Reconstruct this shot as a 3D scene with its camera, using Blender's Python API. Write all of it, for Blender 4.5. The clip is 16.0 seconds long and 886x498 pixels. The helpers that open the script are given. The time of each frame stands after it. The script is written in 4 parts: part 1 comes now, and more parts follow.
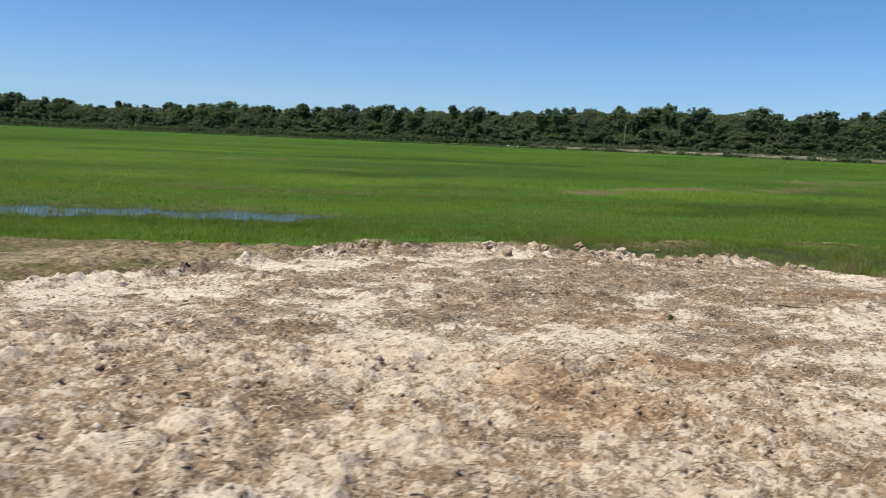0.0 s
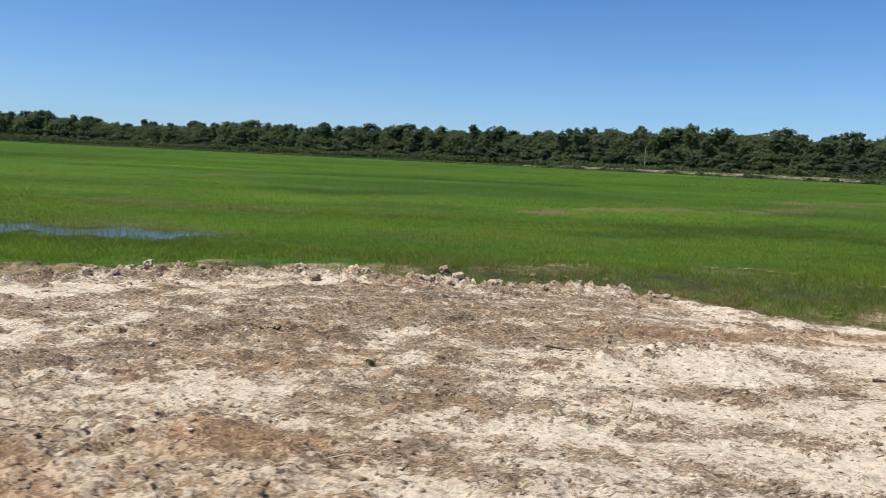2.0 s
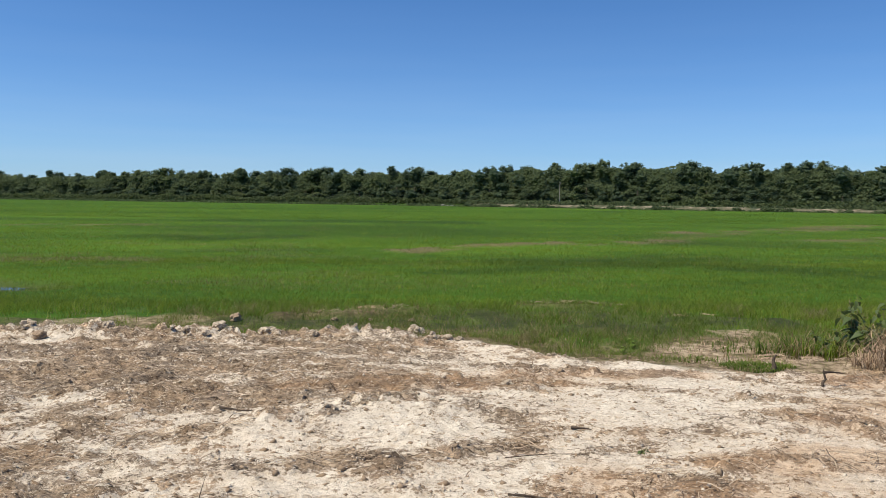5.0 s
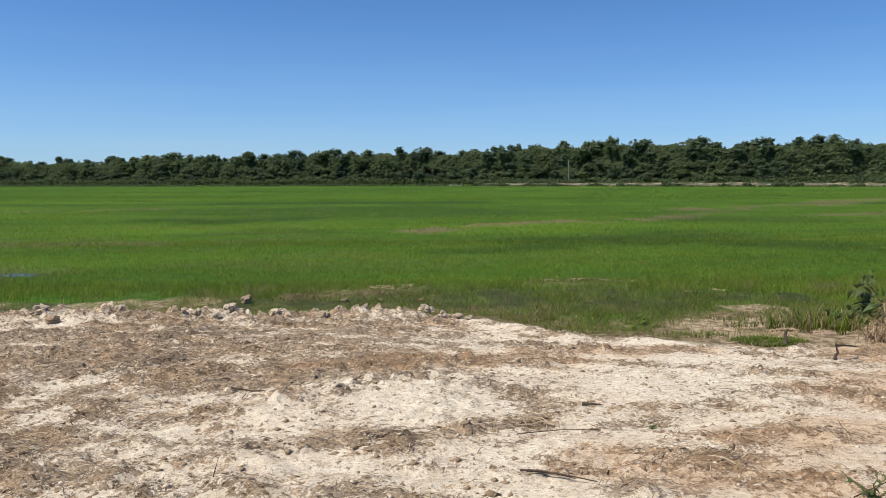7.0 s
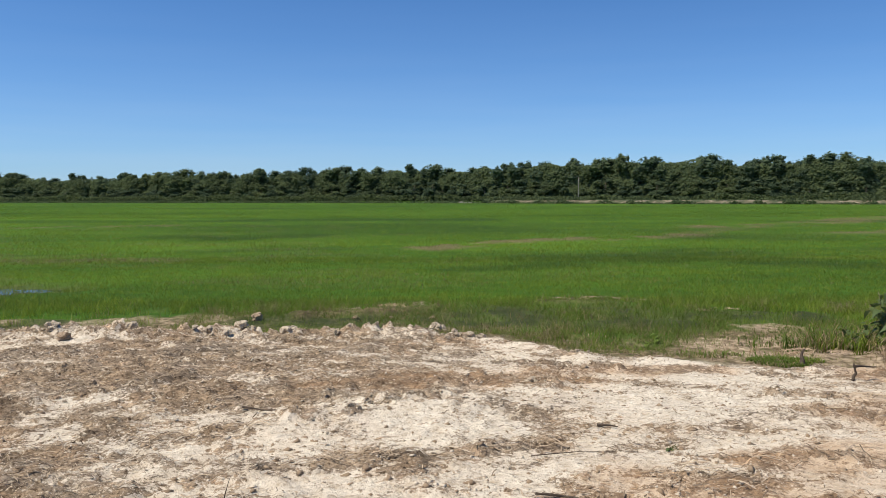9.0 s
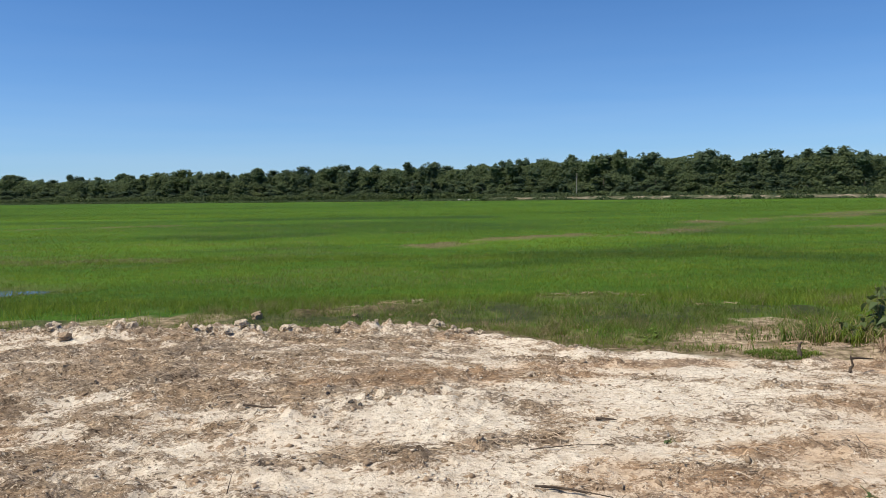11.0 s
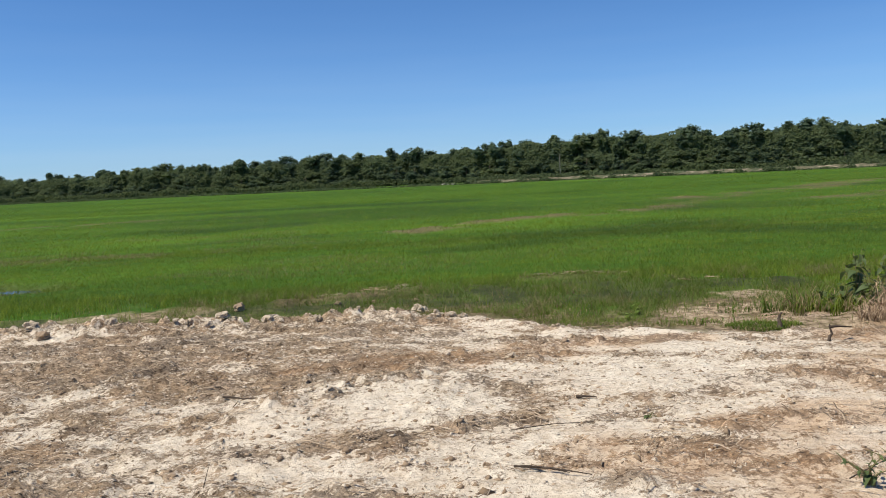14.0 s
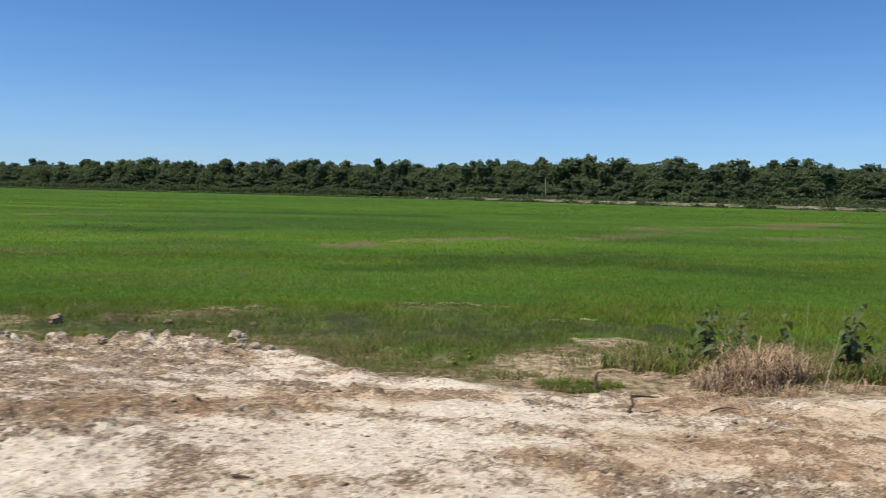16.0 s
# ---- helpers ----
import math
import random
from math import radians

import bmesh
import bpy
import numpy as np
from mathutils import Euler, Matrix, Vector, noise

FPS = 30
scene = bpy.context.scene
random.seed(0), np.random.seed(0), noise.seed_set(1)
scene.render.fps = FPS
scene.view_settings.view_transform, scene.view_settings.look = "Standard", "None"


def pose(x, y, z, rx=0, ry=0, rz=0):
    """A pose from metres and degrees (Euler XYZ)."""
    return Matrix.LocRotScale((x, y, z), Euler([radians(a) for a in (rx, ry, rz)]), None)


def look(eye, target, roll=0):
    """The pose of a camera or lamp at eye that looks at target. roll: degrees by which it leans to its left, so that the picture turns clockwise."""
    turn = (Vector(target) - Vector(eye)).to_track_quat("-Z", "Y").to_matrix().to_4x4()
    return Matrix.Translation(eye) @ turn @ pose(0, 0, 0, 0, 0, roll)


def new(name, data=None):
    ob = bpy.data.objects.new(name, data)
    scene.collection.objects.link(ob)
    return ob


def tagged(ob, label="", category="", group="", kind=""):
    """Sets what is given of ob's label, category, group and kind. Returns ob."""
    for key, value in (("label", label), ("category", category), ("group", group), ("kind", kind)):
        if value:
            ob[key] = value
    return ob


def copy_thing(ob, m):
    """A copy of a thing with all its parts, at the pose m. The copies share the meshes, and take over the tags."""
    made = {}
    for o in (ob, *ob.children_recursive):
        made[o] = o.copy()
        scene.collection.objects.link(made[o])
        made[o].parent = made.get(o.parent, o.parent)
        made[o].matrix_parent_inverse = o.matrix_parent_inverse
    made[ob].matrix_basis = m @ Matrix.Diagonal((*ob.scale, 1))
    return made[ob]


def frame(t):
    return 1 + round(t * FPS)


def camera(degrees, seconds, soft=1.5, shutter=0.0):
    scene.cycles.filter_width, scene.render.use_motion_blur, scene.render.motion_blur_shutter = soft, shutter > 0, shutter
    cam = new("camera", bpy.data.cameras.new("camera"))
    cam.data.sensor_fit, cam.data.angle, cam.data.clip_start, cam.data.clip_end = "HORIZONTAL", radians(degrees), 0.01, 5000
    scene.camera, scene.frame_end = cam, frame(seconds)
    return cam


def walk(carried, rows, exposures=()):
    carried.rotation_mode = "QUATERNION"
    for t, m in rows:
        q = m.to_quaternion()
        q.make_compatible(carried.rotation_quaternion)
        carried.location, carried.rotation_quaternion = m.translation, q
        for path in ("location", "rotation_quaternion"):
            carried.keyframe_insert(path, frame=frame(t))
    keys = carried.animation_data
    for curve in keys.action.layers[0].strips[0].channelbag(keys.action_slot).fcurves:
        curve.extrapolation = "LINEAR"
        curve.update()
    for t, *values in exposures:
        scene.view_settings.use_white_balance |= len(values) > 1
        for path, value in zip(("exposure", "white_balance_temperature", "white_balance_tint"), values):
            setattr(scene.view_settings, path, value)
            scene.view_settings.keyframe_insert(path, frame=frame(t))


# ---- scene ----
cam = camera(60.0, 16.0, soft=0.7, shutter=0.3)
PATH = [
    (0, (0.005, -0.33, 1.672), (0.002, 1.65, 1.386), 2.3),
    (0.5, (0.944, 0.046, 1.701), (0.9, 2.027, 1.428), 1.4),
    (1, (1.745, 0.41, 1.708), (1.698, 2.394, 1.455), 1.1),
    (1.5, (2.469, 0.81, 1.674), (2.434, 2.796, 1.438), 1.3),
    (2, (3.162, 1.241, 1.655), (3.089, 3.225, 1.416), 2.6),
    (2.5, (3.844, 1.558, 1.631), (3.746, 3.542, 1.401), 2.3),
    (3, (4.462, 1.819, 1.622), (4.401, 3.81, 1.443), 1.4),
    (3.5, (4.933, 2.016, 1.606), (4.945, 4.009, 1.448), 1.7),
    (4, (5.256, 2.166, 1.618), (5.333, 4.16, 1.486), 1.4),
    (4.2, (5.327, 2.168, 1.625), (5.423, 4.162, 1.499), 1.3),
    (6.5, (5.397, 2.243, 1.594), (5.506, 4.234, 1.434), 0.2),
    (7, (5.383, 2.204, 1.599), (5.473, 4.194, 1.42), -0.2),
    (7.5, (5.34, 2.235, 1.604), (5.39, 4.226, 1.426), 0.5),
    (8, (5.353, 2.244, 1.61), (5.412, 4.237, 1.456), 1.0),
    (8.5, (5.36, 2.251, 1.61), (5.435, 4.245, 1.475), 0.4),
    (9, (5.359, 2.25, 1.607), (5.424, 4.245, 1.472), -0.1),
    (11.3, (5.365, 2.205, 1.597), (5.437, 4.198, 1.456), -0.8),
    (11.5, (5.381, 2.233, 1.591), (5.465, 4.226, 1.451), -0.7),
    (12, (5.392, 2.236, 1.587), (5.503, 4.228, 1.445), -1.4),
    (12.5, (5.405, 2.235, 1.58), (5.521, 4.225, 1.426), -2.2),
    (13, (5.398, 2.232, 1.58), (5.496, 4.223, 1.41), -2.6),
    (13.5, (5.412, 2.234, 1.578), (5.498, 4.224, 1.399), -3.0),
    (14, (5.452, 2.245, 1.582), (5.554, 4.234, 1.401), -2.7),
    (14.5, (5.574, 2.294, 1.592), (5.687, 4.285, 1.434), -1.3),
    (15, (5.888, 2.461, 1.616), (5.993, 4.454, 1.484), 0.4),
    (15.5, (6.585, 2.759, 1.617), (6.685, 4.751, 1.478), 1.0),
    (16, (7.632, 3.236, 1.645), (7.771, 5.226, 1.5), 1.4),
]
walk(cam, [(t, look(eye, target, roll)) for t, eye, target, roll in PATH])

# ---- world, sun, exposure ----
SUN_AZ, SUN_EL = -108.0, 60.0          # degrees clockwise from +y; height
scene.view_settings.exposure = 0.23
world = bpy.data.worlds.new("sky")
scene.world = world
world.use_nodes = True
wn, wl = world.node_tree.nodes, world.node_tree.links
wn.clear()
sky = wn.new("ShaderNodeTexSky")
sky.sky_type, sky.sun_disc = "NISHITA", False
sky.sun_elevation, sky.sun_rotation = radians(SUN_EL), radians(SUN_AZ)
sky.air_density, sky.dust_density, sky.ozone_density = 0.75, 0.35, 6.0
bg = wn.new("ShaderNodeBackground")
bg.inputs["Strength"].default_value = 0.097
wout = wn.new("ShaderNodeOutputWorld")
tint = wn.new("ShaderNodeMix")
tint.data_type, tint.blend_type = "RGBA", "MULTIPLY"
tint.inputs[0].default_value, tint.inputs[7].default_value = 1.0, (0.57, 0.90, 1.15, 1)
wl.new(sky.outputs[0], tint.inputs[6])
# pale haze towards the horizon, with faint streaks of high cloud
at = wn.new("ShaderNodeTexCoord")
split = wn.new("ShaderNodeSeparateXYZ")
wl.new(at.outputs["Generated"], split.inputs[0])


def world_math(op, a, b):
    m = wn.new("ShaderNodeMath")
    m.operation, m.use_clamp = op, True
    for sock, v in zip(m.inputs, (a, b)):
        if isinstance(v, (int, float)):
            sock.default_value = v
        else:
            wl.new(v, sock)
    return m.outputs[0]


stretch = wn.new("ShaderNodeMapping")
stretch.inputs["Scale"].default_value = (2.2, 2.2, 30.0)
wl.new(at.outputs["Generated"], stretch.inputs[0])
streak = wn.new("ShaderNodeTexNoise")
streak.inputs["Scale"].default_value, streak.inputs["Detail"].default_value = 1.6, 4
wl.new(stretch.outputs[0], streak.inputs[0])
low = world_math("POWER", world_math("SUBTRACT", 1.0, split.outputs[2]), 11.0)
veil = world_math("MULTIPLY", low, world_math("ADD", 0.40, world_math("MULTIPLY", streak.outputs[0], 0.42)))
haze = wn.new("ShaderNodeMix")
haze.data_type = "RGBA"
haze.inputs[7].default_value = (4.5, 5.7, 7.2, 1)
wl.new(veil, haze.inputs[0])
wl.new(tint.outputs[2], haze.inputs[6])
wl.new(haze.outputs[2], bg.inputs[0])
wl.new(bg.outputs[0], wout.inputs[0])
sun_data = bpy.data.lights.new("sun", "SUN")
sun_data.energy, sun_data.angle, sun_data.color = 5.0, radians(0.53), (1.0, 0.93, 0.80)
sun = new("sun", sun_data)
sun_way = Vector((math.sin(radians(SUN_AZ)) * math.cos(radians(SUN_EL)), math.cos(radians(SUN_AZ)) * math.cos(radians(SUN_EL)), math.sin(radians(SUN_EL))))
sun.matrix_world = look(sun_way * 300, (0, 0, 0))

rng = np.random.default_rng(7)


# ---- numeric helpers ----
def lattice(ix, iy, seed):
    n = (ix.astype(np.int64) * 374761393 + iy.astype(np.int64) * 668265263 + seed * 982451653) & 0xFFFFFFFF
    n = ((n ^ (n >> 13)) * 1274126177) & 0xFFFFFFFF
    n = ((n ^ (n >> 16)) * 2246822519) & 0xFFFFFFFF
    return ((n ^ (n >> 15)) & 0xFFFF) / 65535.0


def vnoise(x, y, seed=0):
    """Smooth noise from 0 to 1 with cells of 1."""
    ix, iy = np.floor(x), np.floor(y)
    fx, fy = x - ix, y - iy
    fx, fy = fx * fx * (3 - 2 * fx), fy * fy * (3 - 2 * fy)
    a, b = lattice(ix, iy, seed), lattice(ix + 1, iy, seed)
    c, d = lattice(ix, iy + 1, seed), lattice(ix + 1, iy + 1, seed)
    return (a * (1 - fx) + b * fx) * (1 - fy) + (c * (1 - fx) + d * fx) * fy


def fbm(x, y, size, octaves=4, seed=0):
    out, amp, total = 0.0, 1.0, 0.0
    for o in range(octaves):
        k = 2.0 ** o / size
        out = out + amp * vnoise(x * k + 17.3 * o, y * k - 9.1 * o, seed + o)
        total += amp
        amp *= 0.5
    return out / total


def step(a, b, v):
    u = np.clip((v - a) / (b - a), 0, 1)
    return u * u * (3 - 2 * u)


def near_line(x, y, x0, y0, x1, y1):
    dx, dy = x1 - x0, y1 - y0
    u = np.clip(((x - x0) * dx + (y - y0) * dy) / (dx * dx + dy * dy + 1e-9), 0, 1)
    return np.hypot(x - x0 - u * dx, y - y0 - u * dy)


def stroke(x, y, strokes, wobble):
    """How far each place is covered by soft strokes x0, y0, x1, y1, half width."""
    out = np.zeros_like(x)
    for x0, y0, x1, y1, w in strokes:
        out = np.maximum(out, 1 - step(0.45 * w, 1.35 * w, near_line(x, y, x0, y0, x1, y1) + wobble * w))
    return out


# ---- shape of the land ----
FIELD = -0.43
EDGE_X = np.array([-40, -12, -7, -5.1, -4.15, -3.3, -2.3, -0.75, 0.5, 1.5, 3.0, 4.3, 5.4, 6.5, 6.9, 7.2, 7.7, 8.3, 8.8, 9.5, 10.5, 12.0, 15.0, 40])
EDGE_Y = np.array([5.5, 6.2, 7.2, 8.3, 9.1, 10.0, 11.05, 11.9, 12.25, 12.4, 12.6, 12.7, 12.75, 12.4, 11.8, 11.4, 11.1, 11.0, 10.8, 10.55, 10.6, 10.6, 10.4, 10.0])
RIDGES = [(3.4, 15.4, 4.9, 15.9, 0.30), (4.9, 15.9, 5.7, 16.2, 0.22), (7.8, 16.7, 9.9, 17.0, 0.24), (5.6, 32.0, 9.4, 36.2, 0.9), (9.4, 36.2, 14.3, 37.7, 1.5), (14.3, 37.7, 19.0, 41.4, 1.2),
          (25, 52, 31, 56, 2.2), (31, 56, 52, 76, 2.4), (-22, 54, -12, 59, 0.8), (10.2, 15.5, 11.0, 15.6, 0.15), (28, 44, 36, 47, 0.9)]
PONDS = [(-18, 16.8, -10, 18.3, 2.4), (-10, 18.3, -4.4, 19.4, 1.8), (-4.4, 19.4, -3.2, 19.5, 0.9)]
WET = [(-3.4, 12.9, -1.6, 13.4, 0.5), (-2.0, 13.3, -0.6, 14.6, 0.6), (-1.5, 14.9, -0.7, 15.0, 0.3), (3.2, 14.7, 7.6, 14.9, 0.95), (6.6, 15.7, 9.2, 15.9, 0.6), (7.4, 14.4, 9.4, 14.3, 0.6), (9.4, 15.0, 11.8, 15.0, 0.6)]


def edge_gap(x, y):
    """Metres from the pad's edge, positive on the pad."""
    wob = (fbm(x, y, 0.9, 3, 40) - 0.5) * 0.5 + (fbm(x, y, 0.25, 2, 44) - 0.5) * 0.22
    return np.interp(x, EDGE_X, EDGE_Y) - y + wob


def land(x, y):
    """Height of the ground and its covers: bare pad, brown litter, wet mud."""
    gap = edge_gap(x, y)
    pad = step(-0.12, 0.12, gap)
    h = 0.03 - 0.05 * np.clip(y - 4.5, 0, 3.5) - 0.055 * np.clip(y - 8.0, 0, 2.6) * step(4.8, 7.2, x)
    h = h - 0.03 * np.clip(x - 9, 0, 3) * step(6, 9, y)
    h = h + 0.015 * np.exp(-((gap - 0.45) / 0.4) ** 2) * (1 - step(4.0, 6.5, x)) * step(-2.5, -0.5, x) + 0.05 * np.exp(-((gap - 0.25) / 0.2) ** 2) * fbm(x, y, 0.3, 2, 60)
    h = h + (fbm(x, y, 2.6, 3, 1) - 0.5) * 0.07 + 0.05 * np.exp(-(near_line(x, y, 4.3, 7.9, 6.2, 8.6) / 0.3) ** 2)
    h = h + 0.05 * np.exp(-(near_line(x, y, 11.8, 10.0, 14.0, 10.2) / 0.5) ** 2)
    h = h - 0.09 * (1 - step(-4.2, -1.5, x)) * step(6, 8, y) - step(8.8, 12.2, y) * (0.03 + 0.11 * step(1.2, 4.5, x) * (1 - step(5.5, 7.0, x)))
    shelf = FIELD + 0.12 * step(-1.6, -0.2, gap) + 0.08 * (1 - step(-0.8, 0.8, x)) * (1 - step(12.8, 13.8, y))
    low = shelf + (fbm(x, y, 1.3, 3, 9) - 0.5) * 0.09 * step(-6, -2, gap)
    h = low + (h - low) * step(-0.45, 0.18, gap)
    wob = (fbm(x, y, 1.0, 3, 71) - 0.5) * 1.1
    far = 1 - step(60, 110, y)
    pond = stroke(x, y, PONDS, wob)
    waver = (fbm(x, y * 0.3, 3.5, 3, 73) - 0.5) * 3.4 * step(20, 28, y)
    ridge = stroke(x, y + waver, RIDGES, wob * 1.5) * step(0.34, 0.52, fbm(x, y, 1.9, 4, 75))
    wet = np.maximum(pond, stroke(x, y, WET, wob * 1.1) * (0.5 + 0.5 * step(0.35, 0.6, fbm(x, y, 0.5, 3, 77)))) * (gap < 0)
    return h - (0.125 + 0.34 * (fbm(x, y * 1.6, 0.9, 4, 79) - 0.5)) * pond * (gap < 0) + 0.012 * wet * (1 - pond) + 0.08 * ridge * far, gap, pad, wet, ridge * (0.75 + 0.25 * step(16, 24, y))


PALE_WEST = [(-4.4, 8.3, -2.5, 9.2, 0.6), (-2.2, 9.9, -1.1, 10.6, 0.5), (-1.1, 10.8, 0.9, 11.7, 0.4), (-0.6, 5.9, -0.1, 5.4, 0.4), (-0.6, 4.7, -0.2, 4.5, 0.36), (-1.0, 5.0, -0.8, 5.3, 0.2), (-0.1, 4.4, 0.2, 4.3, 0.15),
             (0.2, 4.6, 0.7, 4.8, 0.12), (1.3, 6.4, 1.8, 6.4, 0.19), (1.0, 3.8, 1.4, 3.8, 0.2), (0.6, 3.3, 1.2, 3.2, 0.2), (2.5, 4.9, 3.1, 4.8, 0.22), (1.5, 3.6, 1.8, 3.4, 0.18), (1.5, 4.4, 1.8, 4.3, 0.1),
             (2.4, 4.3, 2.7, 4.1, 0.2), (3.4, 5.9, 3.9, 5.9, 0.14), (1.3, 6.0, 2.1, 5.8, 0.16), (0.8, 6.4, 1.4, 6.6, 0.12)]
PALE_EAST = [(4.0, 7.4, 4.7, 7.4, 0.36), (4.5, 7.8, 5.3, 8.0, 0.25), (5.2, 7.7, 6.0, 8.0, 0.4), (5.5, 11.0, 6.9, 11.0, 0.2), (7.0, 11.0, 9.1, 10.8, 0.25), (7.6, 10.0, 8.4, 9.7, 0.35), (6.4, 8.8, 7.8, 8.5, 0.7), (6.7, 7.6, 7.6, 7.5, 0.3),
             (5.7, 8.3, 6.2, 8.5, 0.3), (4.3, 6.5, 5.6, 6.5, 0.3), (5.5, 6.3, 6.1, 6.1, 0.2), (5.7, 7.0, 6.5, 6.8, 0.28), (6.8, 7.0, 7.2, 6.9, 0.15), (8.7, 9.7, 9.6, 9.3, 0.4), (8.1, 7.5, 8.7, 7.3, 0.23),
             (7.8, 8.4, 8.7, 8.6, 0.3), (11.7, 10.1, 12.5, 10.0, 0.35), (7.5, 6.3, 8.2, 6.5, 0.17), (4.9, 5.6, 5.9, 5.4, 0.3)]
BROWN_WEST = [(0.9, 10.9, 3.3, 11.5, 0.55), (2.1, 10.1, 4.1, 10.4, 0.5), (1.5, 9.5, 3.1, 9.5, 0.45), (3.3, 8.1, 3.7, 8.0, 0.33), (3.1, 7.8, 3.9, 7.5, 0.2), (4.0, 8.5, 4.5, 8.5, 0.16), (3.5, 7.2, 4.0, 7.1, 0.18),
              (4.3, 11.0, 5.5, 11.1, 0.7), (-2.9, 5.4, -2.4, 5.7, 0.25), (-3.4, 5.5, -1.1, 6.2, 0.22), (-1.5, 4.9, -0.9, 5.1, 0.24), (0.1, 6.9, 1.2, 7.5, 0.55), (0.8, 8.7, 4.1, 10.4, 0.7),
              (0.8, 5.1, 2.3, 5.5, 0.4), (0.8, 4.6, 1.1, 4.2, 0.31), (2.0, 3.4, 2.4, 3.5, 0.2)]
BROWN_EAST = [(1.9, 6.3, 3.0, 6.4, 0.29), (1.7, 5.3, 2.2, 5.5, 0.2), (1.0, 7.6, 1.7, 7.8, 0.4), (2.7, 7.0, 3.8, 7.5, 0.34), (4.0, 5.4, 4.4, 6.0, 0.08), (4.6, 7.1, 5.1, 7.1, 0.13), (5.8, 7.4, 6.3, 7.5, 0.1), (7.6, 7.1, 8.6, 7.0, 0.2),
              (6.8, 6.6, 7.2, 6.4, 0.19), (7.1, 6.2, 7.6, 6.1, 0.14), (6.1, 7.6, 6.3, 7.8, 0.1), (9.3, 10.2, 9.7, 10.1, 0.25), (6.1, 8.4, 6.5, 8.4, 0.08), (9.7, 9.9, 10.1, 9.5, 0.35),
              (10.8, 10.1, 10.9, 10.0, 0.2), (8.8, 8.2, 9.5, 7.9, 0.2), (10.4, 8.7, 12.2, 8.3, 0.6), (9.6, 7.6, 10.8, 7.3, 0.5), (4.6, 9.3, 6.8, 9.9, 0.4), (7.0, 10.4, 8.6, 10.4, 0.2)]
RUST = [(4.5, 9.3, 5.7, 9.7, 0.5), (5.7, 9.7, 6.9, 9.9, 0.5), (7.0, 10.4, 7.9, 10.4, 0.3), (7.9, 10.5, 8.7, 10.4, 0.21), (6.6, 6.5, 7.6, 6.1, 0.4), (7.5, 7.0, 8.7, 7.0, 0.32), (8.8, 8.3, 9.2, 8.1, 0.37), (9.5, 8.4, 12.0, 8.8, 0.9),
        (10.4, 10.2, 12.0, 9.7, 0.5), (0.8, 4.6, 1.1, 4.2, 0.39), (1.0, 7.6, 1.8, 7.6, 0.5), (1.7, 5.3, 2.2, 5.4, 0.25), (8.0, 5.6, 10.5, 6.8, 0.9)]


def litter(x, y):
    """How far brown litter and loose soil cover the pale clay, 0 to 1."""
    wob = (fbm(x, y, 0.55, 4, 81) - 0.5) * 1.9
    v = 0.54 - 0.10 * step(5.5, 7.5, x) + (fbm(x, y * 1.3, 0.9, 4, 91) - 0.5) * 0.8 + (fbm(x * 0.8, y * 1.2, 0.24, 4, 95) - 0.5) * 1.5
    v = v + 0.20 * step(8.0, 9.4, y) * (1 - step(4.5, 6.5, x)) + 0.26 * np.maximum(stroke(x, y, BROWN_WEST, wob), stroke(x, y, BROWN_EAST, wob)) - 0.42 * np.maximum(stroke(x, y, PALE_WEST, wob), stroke(x, y, PALE_EAST, wob))
    return np.clip(v, 0, 1)


TAN = [(9.2, 11.6, 11.4, 11.4, 0.65), (9.2, 12.7, 10.6, 12.6, 0.4), (10.6, 13.9, 11.1, 13.9, 0.3), (11.0, 10.9, 13.5, 10.9, 0.5)]
TAN_WEST = [(-7.0, 10.4, -4.2, 11.5, 0.9), (-4.2, 11.7, -3.0, 12.5, 0.55), (-2.3, 13.9, -1.5, 14.9, 0.25), (0.2, 14.7, 1.6, 15.1, 0.5), (-0.7, 13.9, 0.5, 14.1, 0.45), (0.6, 13.5, 1.5, 13.7, 0.3)]


def bare_soil(x, y):
    """Dry tan patches among the grass beside the pad."""
    wob = (fbm(x, y, 0.5, 4, 241) - 0.5) * 2.4
    return np.maximum(stroke(x, y, TAN, wob), 0.6 * stroke(x, y, TAN_WEST, wob))


def meadow(x, y):
    """Tone of the field: 0 dark blue-green, 1 bright; and how dry it is."""
    y = y + (fbm(x, y * 0.4, 4.0, 3, 17) - 0.5) * 3.0 * step(20, 28, y)
    tone = 0.53 + (fbm(x, y * 3.2, 26, 4, 11) - 0.5) * 0.9 + (fbm(x, y * 2.0, 5, 3, 13) - 0.5) * 0.55 - 0.14 * step(0.56, 0.68, fbm(x, y * 3.0, 24, 4, 15))
    dark = stroke(x, y, [(-7, 42, -1, 43, 2.4), (-2, 32, 5, 33, 1.7), (9.8, 27.3, 15.6, 27.8, 1.7), (6.4, 24.0, 9.6, 24.6, 0.8), (16.3, 26.0, 19, 24, 1.5), (16, 30, 26, 31, 1.6), (-30, 70, 10, 72, 4)], (fbm(x, y, 4, 3, 19) - 0.5))
    dry = stroke(x, y, [(-9.5, 27.5, -3.2, 26.8, 1.2), (20, 44, 26, 50, 1.0)], (fbm(x, y, 2, 3, 23) - 0.5) * 1.4) * 0.6
    dry = np.maximum(dry, 0.32 * step(0.56, 0.70, fbm(x, y * 2.6, 3.2, 4, 27)) * step(17, 21, y) * (1 - step(50, 75, y)) * (1 - 0.6 * step(-2, 8, x)))
    return np.clip(tone - 0.3 * dark, 0, 1), dry


